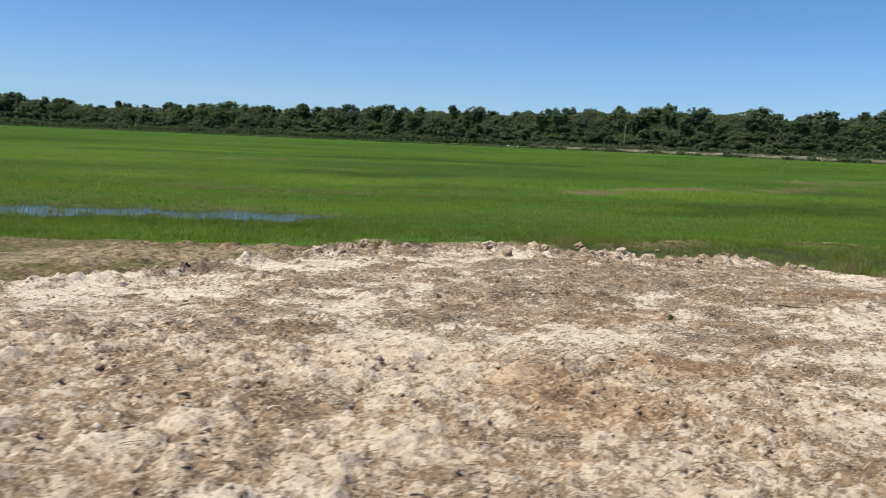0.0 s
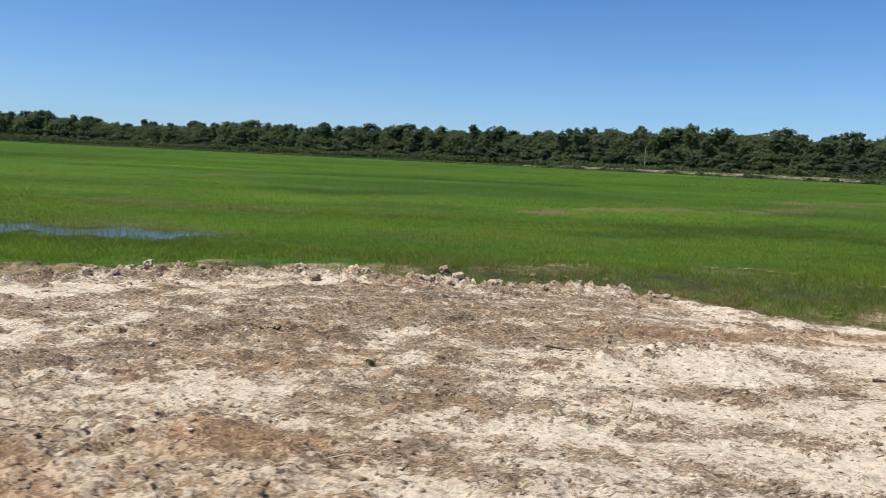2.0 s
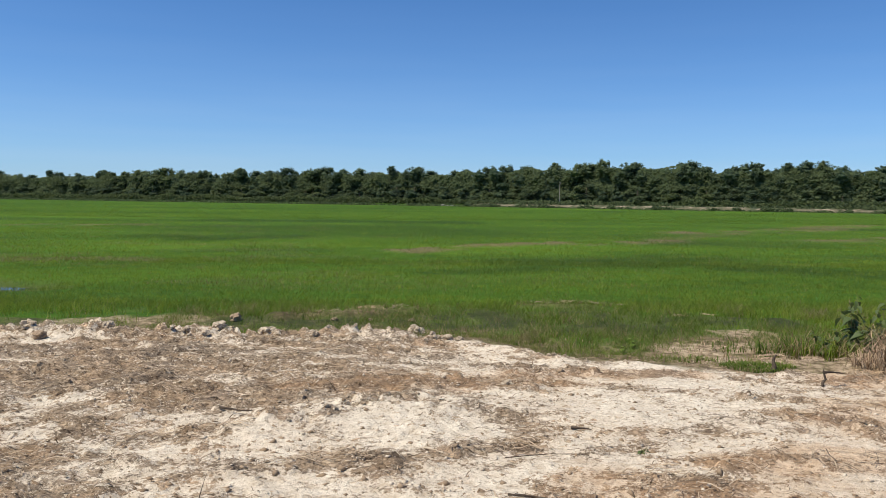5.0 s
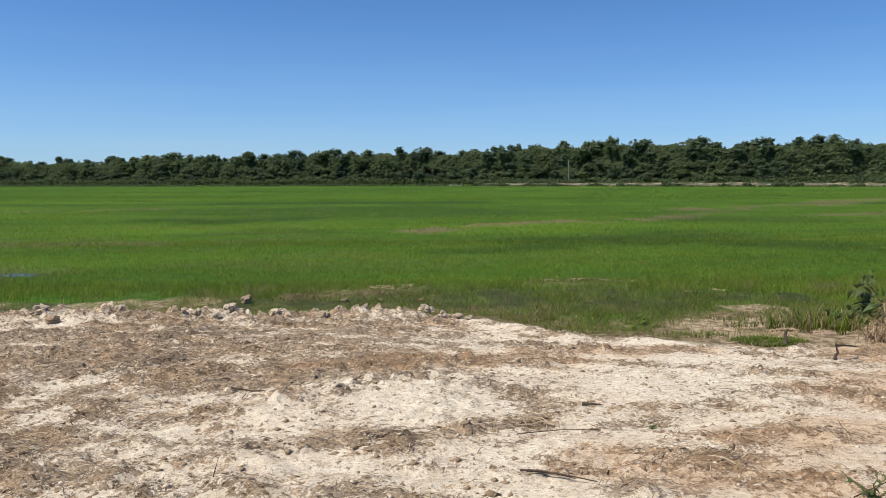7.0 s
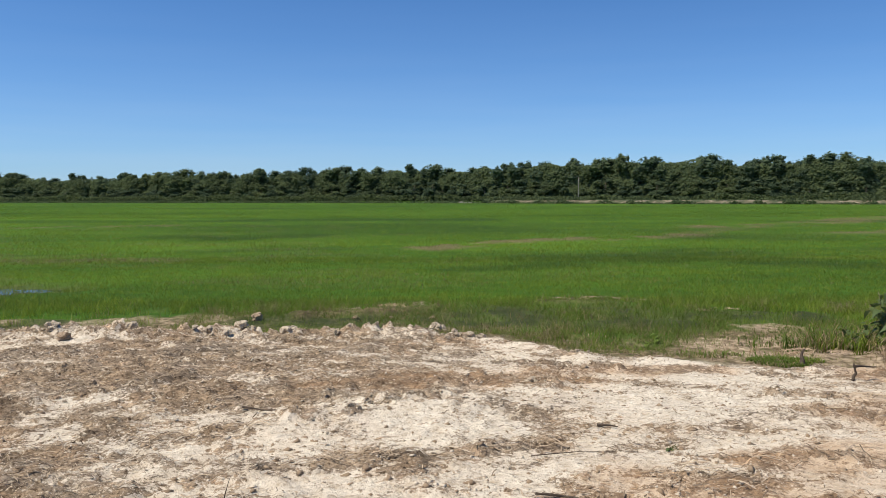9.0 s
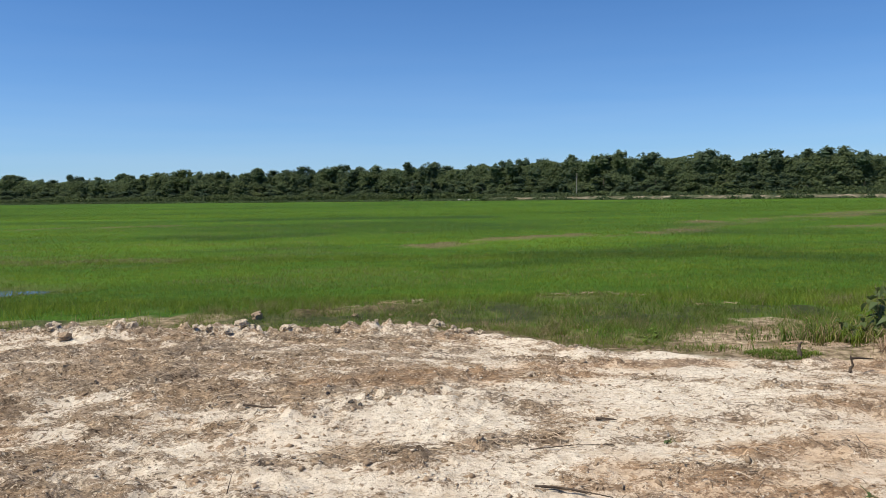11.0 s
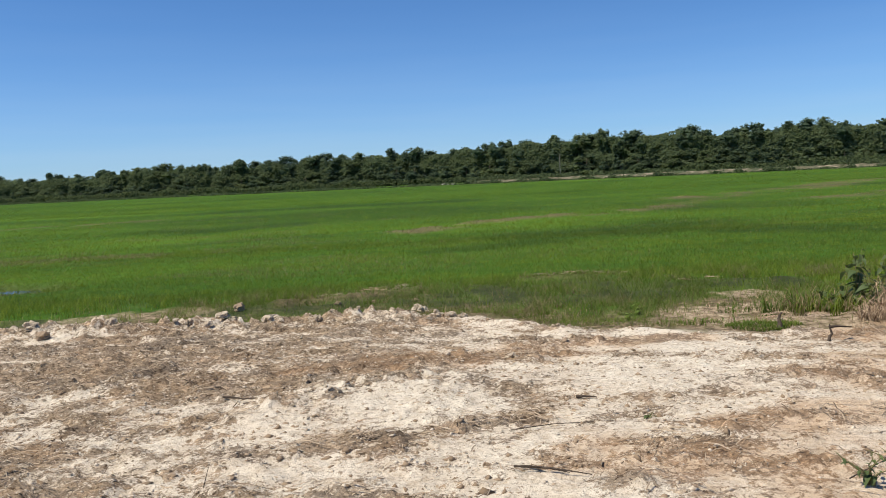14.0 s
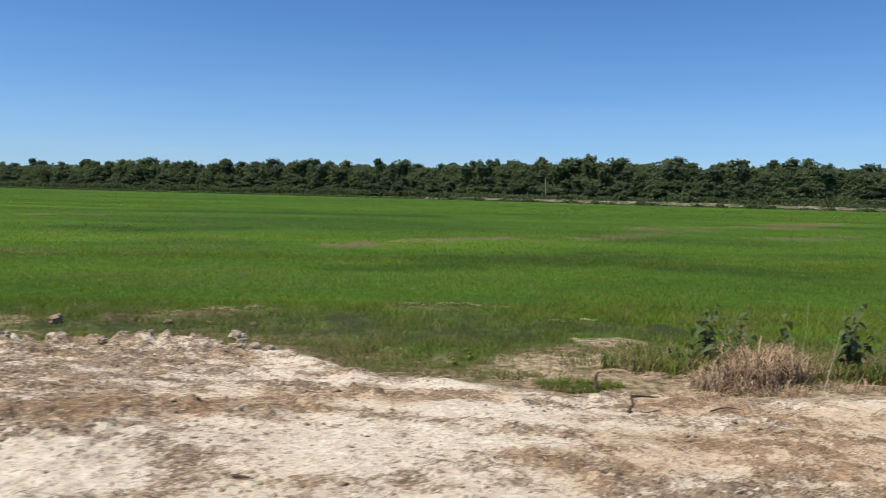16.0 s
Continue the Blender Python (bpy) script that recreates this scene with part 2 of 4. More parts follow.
# ---- materials ----
def material(name, rough=0.9):
    m = bpy.data.materials.new(name)
    m.use_nodes = True
    n = m.node_tree.nodes
    p = n["Principled BSDF"]
    p.inputs["Roughness"].default_value = rough
    p.inputs["Specular IOR Level"].default_value = 0.25
    return m, n, m.node_tree.links, p


def tex_noise(n, l, scale, detail=5, rough=0.6, vec=None):
    t = n.new("ShaderNodeTexNoise")
    t.inputs["Scale"].default_value, t.inputs["Detail"].default_value, t.inputs["Roughness"].default_value = scale, detail, rough
    if vec is None:
        g = n.new("ShaderNodeNewGeometry")
        vec = g.outputs["Position"]
    l.new(vec, t.inputs["Vector"])
    return t.outputs["Fac"]


def ramp(n, l, fac, stops):
    r = n.new("ShaderNodeValToRGB")
    e = r.color_ramp.elements
    while len(e) < len(stops):
        e.new(0.5)
    for k, (at, c) in zip(e, stops):
        k.position, k.color = at, (*c, 1)
    l.new(fac, r.inputs[0])
    return r.outputs[0]


def blend(n, l, fac, a, b, mode="MIX"):
    m = n.new("ShaderNodeMix")
    m.data_type, m.blend_type = "RGBA", mode
    for sock, v in ((m.inputs[0], fac), (m.inputs[6], a), (m.inputs[7], b)):
        if isinstance(v, (int, float)):
            sock.default_value = v
        elif isinstance(v, tuple):
            sock.default_value = (*v, 1)
        else:
            l.new(v, sock)
    return m.outputs[2]


def calc(n, l, op, a, b=0.0, clamp=False):
    m = n.new("ShaderNodeMath")
    m.operation, m.use_clamp = op, clamp
    for sock, v in zip(m.inputs, (a, b)):
        if isinstance(v, (int, float)):
            sock.default_value = v
        else:
            l.new(v, sock)
    return m.outputs[0]


def attribute(n, name):
    a = n.new("ShaderNodeAttribute")
    a.attribute_name = name
    return a.outputs["Fac"]


def bump(n, l, p, height, strength, distance):
    b = n.new("ShaderNodeBump")
    b.inputs["Strength"].default_value, b.inputs["Distance"].default_value = strength, distance
    l.new(height, b.inputs["Height"])
    l.new(b.outputs[0], p.inputs["Normal"])


def soil_material():
    m, n, l, p = material("soil", 0.95)
    fine, mid, big = tex_noise(n, l, 45, 6, 0.75), tex_noise(n, l, 9, 6, 0.65), tex_noise(n, l, 1.1, 4)
    pale = ramp(n, l, mid, [(0.3, (0.47, 0.38, 0.27)), (0.48, (0.675, 0.595, 0.475)), (0.65, (0.785, 0.72, 0.595))])
    pale = blend(n, l, calc(n, l, "MULTIPLY", big, 0.25), pale, (0.54, 0.43, 0.34))
    brown = ramp(n, l, mid, [(0.36, (0.095, 0.072, 0.052)), (0.48, (0.225, 0.173, 0.126)), (0.6, (0.37, 0.295, 0.22)), (0.7, (0.60, 0.50, 0.39))])
    brown = blend(n, l, ramp(n, l, big, [(0.45, (0, 0, 0)), (0.65, (1, 1, 1))]), brown, blend(n, l, 0.5, brown, (0.30, 0.27, 0.235)))
    brown = blend(n, l, 1.0, brown, ramp(n, l, tex_noise(n, l, 1.7, 5, 0.7), [(0.38, (0.72, 0.71, 0.70)), (0.5, (1, 0.97, 0.90)), (0.62, (1.04, 0.97, 0.89))]), "MULTIPLY")
    # the litter value also carries shade painted between churned lumps
    cover = calc(n, l, "ADD", attribute(n, "litter"), calc(n, l, "MULTIPLY", calc(n, l, "SUBTRACT", mid, 0.5), 2.0))
    cover = calc(n, l, "ADD", cover, calc(n, l, "MULTIPLY", calc(n, l, "SUBTRACT", fine, 0.5), 1.7))
    patch = tex_noise(n, l, 5.0, 6, 0.75)
    cover = calc(n, l, "ADD", cover, calc(n, l, "MULTIPLY", calc(n, l, "SUBTRACT", patch, 0.5), 2.2))
    cover = calc(n, l, "ADD", cover, calc(n, l, "MULTIPLY", calc(n, l, "SUBTRACT", tex_noise(n, l, 18, 4, 0.8), 0.5), 2.0))
    cover = ramp(n, l, cover, [(0.34, (0, 0, 0)), (0.68, (1, 1, 1))])
    lay = n.new("ShaderNodeMapping")
    lay.inputs["Rotation"].default_value, lay.inputs["Scale"].default_value = (0, 0, 0.15), (34, 70, 60)
    where = n.new("ShaderNodeNewGeometry")
    l.new(where.outputs["Position"], lay.inputs[0])
    fibre = tex_noise(n, l, 1.0, 4, 0.7, lay.outputs[0])
    brown = blend(n, l, 0.6, brown, ramp(n, l, fibre, [(0.36, (0.42, 0.38, 0.34)), (0.5, (1, 0.98, 0.95)), (0.64, (1.7, 1.6, 1.45))]), "MULTIPLY")
    bare = blend(n, l, cover, pale, brown)
    grit = tex_noise(n, l, 24, 5, 0.75)
    bare = blend(n, l, calc(n, l, "ADD", calc(n, l, "MULTIPLY", cover, 0.42), 0.5), bare, ramp(n, l, grit, [(0.38, (0.26, 0.21, 0.17)), (0.46, (0.92, 0.90, 0.88)), (0.6, (1.06, 1.05, 1.04))]), "MULTIPLY")
    mud = ramp(n, l, mid, [(0.35, (0.075, 0.055, 0.032)), (0.5, (0.18, 0.135, 0.082)), (0.65, (0.36, 0.275, 0.17))])
    mud = blend(n, l, calc(n, l, "MULTIPLY", ramp(n, l, tex_noise(n, l, 2.2, 5, 0.7), [(0.42, (0, 0, 0)), (0.6, (1, 1, 1))]), 0.7), mud, (0.10, 0.115, 0.035))
    mud = blend(n, l, 0.7, mud, ramp(n, l, tex_noise(n, l, 20, 5, 0.75), [(0.36, (0.35, 0.32, 0.28)), (0.5, (0.95, 0.95, 0.95))]), "MULTIPLY")
    mud = blend(n, l, calc(n, l, "MULTIPLY", attribute(n, "wet"), 0.85), mud, (0.030, 0.046, 0.014))
    turf = ramp(n, l, attribute(n, "tone"), [(0.1, (0.034, 0.074, 0.013)), (0.5, (0.058, 0.128, 0.013)), (0.9, (0.088, 0.172, 0.016))])
    turf = blend(n, l, 0.6, turf, ramp(n, l, tex_noise(n, l, 2.5, 8, 0.8), [(0.36, (0.4, 0.4, 0.42)), (0.58, (1.1, 1.1, 1.1))]), "MULTIPLY")
    dry = blend(n, l, ramp(n, l, mid, [(0.35, (0, 0, 0)), (0.65, (1, 1, 1))]), (0.075, 0.046, 0.030), (0.25, 0.17, 0.11))
    off = blend(n, l, attribute(n, "turf"), mud, turf)
    off = blend(n, l, attribute(n, "dry"), off, dry)
    tan = ramp(n, l, mid, [(0.36, (0.13, 0.095, 0.058)), (0.5, (0.34, 0.26, 0.17)), (0.64, (0.50, 0.40, 0.28))])
    off = blend(n, l, calc(n, l, "MULTIPLY", attribute(n, "tan"), ramp(n, l, tex_noise(n, l, 3.5, 5, 0.7), [(0.36, (0.25, 0.25, 0.25)), (0.52, (1, 1, 1))])), off, tan)
    ruddy = calc(n, l, "MULTIPLY", attribute(n, "rust"), calc(n, l, "ADD", 0.35, calc(n, l, "MULTIPLY", patch, 0.9), True), True)
    bare = blend(n, l, ruddy, bare, blend(n, l, 1.0, blend(n, l, 0.25, bare, (0.46, 0.36, 0.275)), (0.90, 0.78, 0.67), "MULTIPLY"))
    l.new(blend(n, l, attribute(n, "pad"), off, bare), p.inputs["Base Color"])
    l.new(ramp(n, l, attribute(n, "wet"), [(0.2, (0.95, 0.95, 0.95)), (0.9, (0.8, 0.8, 0.8))]), p.inputs["Roughness"])
    bump(n, l, p, calc(n, l, "ADD", mid, calc(n, l, "MULTIPLY", grit, 0.7)), 1.0, 0.035)
    p.inputs["Specular IOR Level"].default_value = 0.06
    return m


def leaf_material(name, dark, light, gloss=0.5, through_light=0.35, attr=None, spread=0.6):
    m, n, l, p = material(name, gloss)
    g = n.new("ShaderNodeNewGeometry")
    col = ramp(n, l, g.outputs["Random Per Island"], [(0.0, dark), (1.0, light)])
    o = n.new("ShaderNodeObjectInfo")
    col = blend(n, l, spread, col, ramp(n, l, o.outputs["Random"], [(0.0, (0.68, 0.78, 0.80)), (0.5, (1, 1, 1)), (0.8, (1.15, 1.08, 0.85)), (1.0, (1.75, 1.5, 0.85))]), "MULTIPLY")
    if attr:
        col = blend(n, l, attribute(n, "dry"), blend(n, l, 0.75, col, ramp(n, l, attribute(n, "tone"), [(0.1, (0.48, 0.54, 0.52)), (0.5, (0.88, 0.9, 0.8)), (0.9, (1.25, 1.12, 0.9))]), "MULTIPLY"),
                    ramp(n, l, g.outputs["Random Per Island"], [(0, (0.15, 0.095, 0.05)), (1, (0.44, 0.33, 0.19))]))
    l.new(col, p.inputs["Base Color"])
    if through_light:
        t = n.new("ShaderNodeBsdfTranslucent")
        l.new(col, t.inputs["Color"])
        mix = n.new("ShaderNodeMixShader")
        mix.inputs[0].default_value = through_light
        l.new(p.outputs[0], mix.inputs[1])
        l.new(t.outputs[0], mix.inputs[2])
        l.new(mix.outputs[0], n["Material Output"].inputs[0])
    return m


def plain_material(name, stops, scale, rough=0.9, lift=0.02, depth=0.5):
    m, n, l, p = material(name, rough)
    c = n.new("ShaderNodeTexCoord")
    f = tex_noise(n, l, scale, 6, 0.65, c.outputs["Object"])
    o = n.new("ShaderNodeObjectInfo")
    col = ramp(n, l, f, stops)
    col = blend(n, l, 0.5, col, ramp(n, l, o.outputs["Random"], [(0, (0.65, 0.62, 0.6)), (1, (1.1, 1.1, 1.1))]), "MULTIPLY")
    l.new(col, p.inputs["Base Color"])
    bump(n, l, p, f, depth, lift)
    return m


SOIL = soil_material()
GRASS = leaf_material("grass_blades", (0.120, 0.184, 0.019), (0.235, 0.300, 0.046), 0.6, 0.45, True)
# far tree leaves: distance haze put into the colour, bluish and greyed
HAZY_LEAVES = leaf_material("hazy_tree_leaves", (0.102, 0.146, 0.090), (0.138, 0.184, 0.104), 0.95, 0.62, spread=0.45)
SHRUB = leaf_material("shrub_leaves", (0.070, 0.100, 0.052), (0.115, 0.150, 0.070), 0.9, 0.5)
WEED = leaf_material("weed_leaves", (0.062, 0.092, 0.032), (0.140, 0.180, 0.062), 0.55, 0.3, spread=0.25)
LIGHTWEED = leaf_material("bright_weed_leaves", (0.16, 0.23, 0.04), (0.28, 0.36, 0.08), 0.55, 0.4)
DARKSTRAW = leaf_material("brown_straw", (0.13, 0.092, 0.062), (0.47, 0.365, 0.255), 0.85, 0.1, spread=0.12)
STRAW = leaf_material("dry_straw", (0.17, 0.105, 0.062), (0.56, 0.42, 0.28), 0.8, 0.2, spread=0.12)
BARK = plain_material("bark", [(0.3, (0.09, 0.07, 0.055)), (0.7, (0.22, 0.18, 0.14))], 3, lift=0.05)
TWIG = plain_material("dead_wood", [(0.3, (0.035, 0.026, 0.02)), (0.7, (0.12, 0.09, 0.065))], 30, lift=0.005)
PALEWOOD = plain_material("weathered_wood", [(0.3, (0.42, 0.38, 0.32)), (0.7, (0.62, 0.57, 0.49))], 6, lift=0.01)
CLOD = plain_material("dried_clay", [(0.34, (0.28, 0.215, 0.145)), (0.5, (0.52, 0.425, 0.31)), (0.66, (0.68, 0.58, 0.44))], 4, lift=0.02, depth=1.0)
DARKCLOD = plain_material("dark_clay", [(0.3, (0.18, 0.125, 0.078)), (0.55, (0.32, 0.235, 0.155)), (0.75, (0.47, 0.37, 0.26))], 5, lift=0.006, depth=0.6)
CRUMB = plain_material("clay_crumb", [(0.35, (0.36, 0.28, 0.20)), (0.5, (0.55, 0.46, 0.35)), (0.65, (0.70, 0.61, 0.49))], 40, lift=0.004, depth=0.4)
BANKSOIL = plain_material("bank_soil", [(0.40, (0.06, 0.075, 0.032)), (0.52, (0.13, 0.115, 0.07)), (0.64, (0.30, 0.25, 0.175))], 0.35, lift=0.1)
POLEWOOD = plain_material("grey_pole_wood", [(0.3, (0.20, 0.19, 0.165)), (0.7, (0.36, 0.34, 0.30))], 3, lift=0.01)


def water_material():
    m, n, l, p = material("water", 0.05)
    p.inputs["Base Color"].default_value = (0.05, 0.058, 0.05, 1)
    p.inputs["Specular IOR Level"].default_value = 0.5
    bump(n, l, p, tex_noise(n, l, 9, 3), 0.3, 0.02)
    return m


WATER = water_material()


# ---- mesh helpers ----
def mesh_np(name, verts, faces, mat, attrs=None, smooth=False):
    verts, faces = np.asarray(verts, np.float32), np.asarray(faces, np.int32)
    me = bpy.data.meshes.new(name)
    me.vertices.add(len(verts))
    me.vertices.foreach_set("co", verts.ravel())
    me.loops.add(faces.size)
    me.loops.foreach_set("vertex_index", faces.ravel())
    me.polygons.add(len(faces))
    me.polygons.foreach_set("loop_start", np.arange(len(faces), dtype=np.int32) * faces.shape[1])
    if smooth:
        me.polygons.foreach_set("use_smooth", np.ones(len(faces), bool))
    for key, v in (attrs or {}).items():
        me.attributes.new(key, "FLOAT", "POINT").data.foreach_set("value", np.asarray(v, np.float32))
    me.materials.append(mat)
    me.update(calc_edges=True)
    return me


def from_bm(name, bm, mat, smooth=True):
    me = bpy.data.meshes.new(name)
    bm.to_mesh(me)
    bm.free()
    me.materials.append(mat)
    for f in me.polygons:
        f.use_smooth = smooth
    return me


def part(name, me, parent, label=""):
    ob = new(name, me)
    ob.parent = parent
    return tagged(ob, label)


def tube(bm, points, radii, sides=6):
    rings = []
    for i, p in enumerate(points):
        p = Vector(p)
        way = (Vector(points[min(i + 1, len(points) - 1)]) - Vector(points[max(i - 1, 0)])).normalized()
        side = way.cross(Vector((0.31, 0.87, 0.12))).normalized()
        up = way.cross(side)
        rings.append([bm.verts.new(p + radii[i] * (math.cos(a) * side + math.sin(a) * up)) for a in (2 * math.pi * k / sides for k in range(sides))])
    for a, b in zip(rings, rings[1:]):
        for k in range(sides):
            bm.faces.new((a[k], a[(k + 1) % sides], b[(k + 1) % sides], b[k]))
    bm.faces.new(rings[0][::-1])
    bm.faces.new(rings[-1])


# ---- the ground: one sheet to the horizon ----
def spaced(*runs):
    return np.unique(np.round(np.concatenate([np.linspace(a, b, n) for a, b, n in runs]), 4))


def lumpy(x, y, size, seed):
    """Broken lumps of about that size: rounded tops with sharp gaps, of uneven height, 0 to 1."""
    u, v = x / size + 0.8 * vnoise(x / size, y / size, seed + 3), y / size + 0.8 * vnoise(x / size + 31, y / size, seed + 4)
    iu, iv = np.floor(u), np.floor(v)
    best, tall = np.full_like(u, 9.0), np.zeros_like(u)
    for a in (-1, 0, 1):
        for b in (-1, 0, 1):
            px, py = iu + a + lattice(iu + a, iv + b, seed), iv + b + lattice(iu + a, iv + b, seed + 1)
            d = (u - px) ** 2 + (v - py) ** 2
            closer = d < best
            best, tall = np.where(closer, d, best), np.where(closer, lattice(iu + a, iv + b, seed + 2), tall)
    return tall * np.clip(1 - best * 1.6, 0, 1) ** 0.6


def surface(x, y):
    """Height of the ground with its lumps, and the covers of land()."""
    h, gap, pad, wet, ridge = land(x, y)
    litter_shade = litter(x, y)
    near = step(-7, -5, x) * (1 - step(14, 16, x)) * step(1, 2.5, y) * (1 - step(15, 18, y))
    lumps = lumpy(x, y, 0.16, 101) * step(0.42, 0.62, fbm(x, y, 0.7, 3, 105) + 0.25 * (litter_shade - 0.5)) + 0.6 * lumpy(x, y, 0.075, 111)
    churn = (1 - step(1.8, 3.4, x)) * (1 - step(5.2, 6.8, y))
    # churned soil: shade painted into the cover, browner in gaps, paler on lump tops
    litter_shade = np.clip(litter_shade + churn * (0.5 * (0.56 - litter_shade) + 0.24 - 0.55 * lumps), 0, 1)
    rough = np.maximum(0.62 + 0.38 * litter_shade, 0.85 * churn)
    h = h + near * pad * rough * ((fbm(x, y, 0.35, 4, 121) - 0.5) * 0.085 + lumps * (0.036 + 0.026 * litter_shade + 0.07 * churn))
    lip = np.exp(-((gap - 0.22) / 0.28) ** 2) * (1 - step(5.2, 6.6, x))
    h = h + near * pad * lip * (lumpy(x, y, 0.15, 191) * 0.10 + lumpy(x, y, 0.09, 195) * 0.055)
    rubble = np.exp(-(near_line(x, y, 4.45, 8.2, 5.5, 8.75) / 0.22) ** 2)
    rubble = np.maximum(rubble, 0.9 * np.exp(-(near_line(x, y, -3.0, 5.7, -1.0, 6.5) / 0.2) ** 2))
    rubble = np.maximum(rubble, 0.9 * np.exp(-(near_line(x, y, -1.0, 6.5, 0.5, 6.9) / 0.2) ** 2))
    rubble = np.maximum(rubble, 0.7 * np.exp(-(near_line(x, y, -0.9, 8.0, 2.5, 8.9) / 0.16) ** 2))
    h = h + near * rubble * (lumpy(x, y, 0.17, 201) * 0.09 + lumpy(x, y, 0.10, 205) * 0.05)
    h = h + near * (1 - pad) * ((fbm(x, y, 0.3, 3, 141) - 0.5) * 0.06 + (lumpy(x, y, 0.42, 145) * 0.11 + lumpy(x, y, 0.18, 147) * 0.05) * (1 - step(-1.0, 1.0, x)) * (1 - step(12.5, 13.5, y)))
    return h, gap, pad, wet, ridge, litter_shade


def ground_at(x, y):
    return float(surface(np.array([float(x)]), np.array([float(y)]))[0][0])


def build_ground():
    xs = spaced((-3000, -400, 14), (-400, -60, 25), (-60, -9, 50), (-9, -5, 40), (-5, 13.5, 540), (13.5, 20, 40), (20, 70, 40), (70, 400, 25), (400, 3000, 14))
    ys = spaced((-1500, -20, 12), (-20, -3, 14), (-3, 2, 70), (2, 9.5, 250), (9.5, 13.6, 125), (13.6, 16, 45), (16, 40, 70), (40, 120, 40), (120, 420, 25), (420, 3500, 16))
    x, y = np.meshgrid(xs, ys)
    h, gap, pad, pond, ridge, litter_shade = surface(x, y)
    tone, dry = meadow(x, y)
    muddy = 1.3 * step(-3.4, -0.6, gap) + 1.3 * (1 - step(12.6, 14.0, y)) * (1 - step(-1.2, 0.8, x)) + 1.3 * step(-4.0, -2.0, gap) * step(8.6, 9.6, x)
    muddy = np.clip(muddy + (fbm(x, y, 0.6, 4, 151) - 0.5) * 2.6 * step(-6, -1, gap), 0, 1)
    tan = bare_soil(x, y)
    dryness = np.clip(np.maximum(np.maximum(ridge * 0.65, dry * 0.4), tan * 0.3), 0, 1)
    rust = 0.9 * stroke(x, y, RUST, (fbm(x, y, 0.6, 4, 181) - 0.5) * 2) + 0.15 * step(0.5, 0.7, fbm(x, y, 1.1, 3, 185)) + 0.35 * (1 - step(2.2, 3.4, x)) * (1 - step(5.0, 6.6, y))
    verts = np.stack([x, y, h], -1).reshape(-1, 3)
    w = len(xs)
    i = (np.arange(len(ys) - 1)[:, None] * w + np.arange(w - 1)[None, :]).ravel()
    me = mesh_np("ground", verts, np.stack([i, i + 1, i + w + 1, i + w], -1), SOIL,
                 dict(pad=pad.ravel(), litter=litter_shade.ravel(), wet=pond.ravel(), turf=((1 - muddy) * (1 - pond)).ravel(), tone=tone.ravel(), dry=dryness.ravel(), rust=rust.ravel(), tan=tan.ravel()), True)
    return tagged(new("ground", me), "pale cracked clay pad falling to a wide green field", "ground", kind="structure")


build_ground()


def build_water(name, x0, x1, y0, y1, level, label):
    me = mesh_np(name, [(x0, y0, level), (x1, y0, level), (x1, y1, level), (x0, y1, level)], [(0, 1, 2, 3)], WATER)
    return tagged(new(name, me), label, "water", kind="structure")


build_water("water", -30, 30, 12.6, 30, FIELD - 0.085, "shallow standing water between the grass")


# ---- grass ----
def blades(x, y, z, h, w, bend, seg):
    """Bent blades as strips of seg quads ending in a point."""
    k = len(x)
    a = rng.uniform(0, 2 * math.pi, k)
    dx, dy = np.cos(a), np.sin(a)
    b = rng.uniform(0, 2 * math.pi, k)
    bx, by = np.cos(b) * bend, np.sin(b) * bend
    rows = []
    for s in range(seg):
        u = s / seg
        half = w * 0.5 * (1 - 0.6 * u)
        cx, cy, cz = x + bx * u * u, y + by * u * u, z + h * u
        rows += [np.stack([cx - dx * half, cy - dy * half, cz], -1), np.stack([cx + dx * half, cy + dy * half, cz], -1)]
    rows.append(np.stack([x + bx, y + by, z + h], -1))
    per = 2 * seg + 1
    verts = np.stack(rows, 1).reshape(-1, 3)
    base = np.arange(k)[:, None] * per
    tris = []
    for s in range(seg - 1):
        q = 2 * s
        tris += [(q, q + 1, q + 3), (q, q + 3, q + 2)]
    q = 2 * (seg - 1)
    tris.append((q, q + 1, q + 2))
    faces = (base[:, :, None] + np.array(tris)[None]).reshape(-1, 3)
    return verts, faces, per


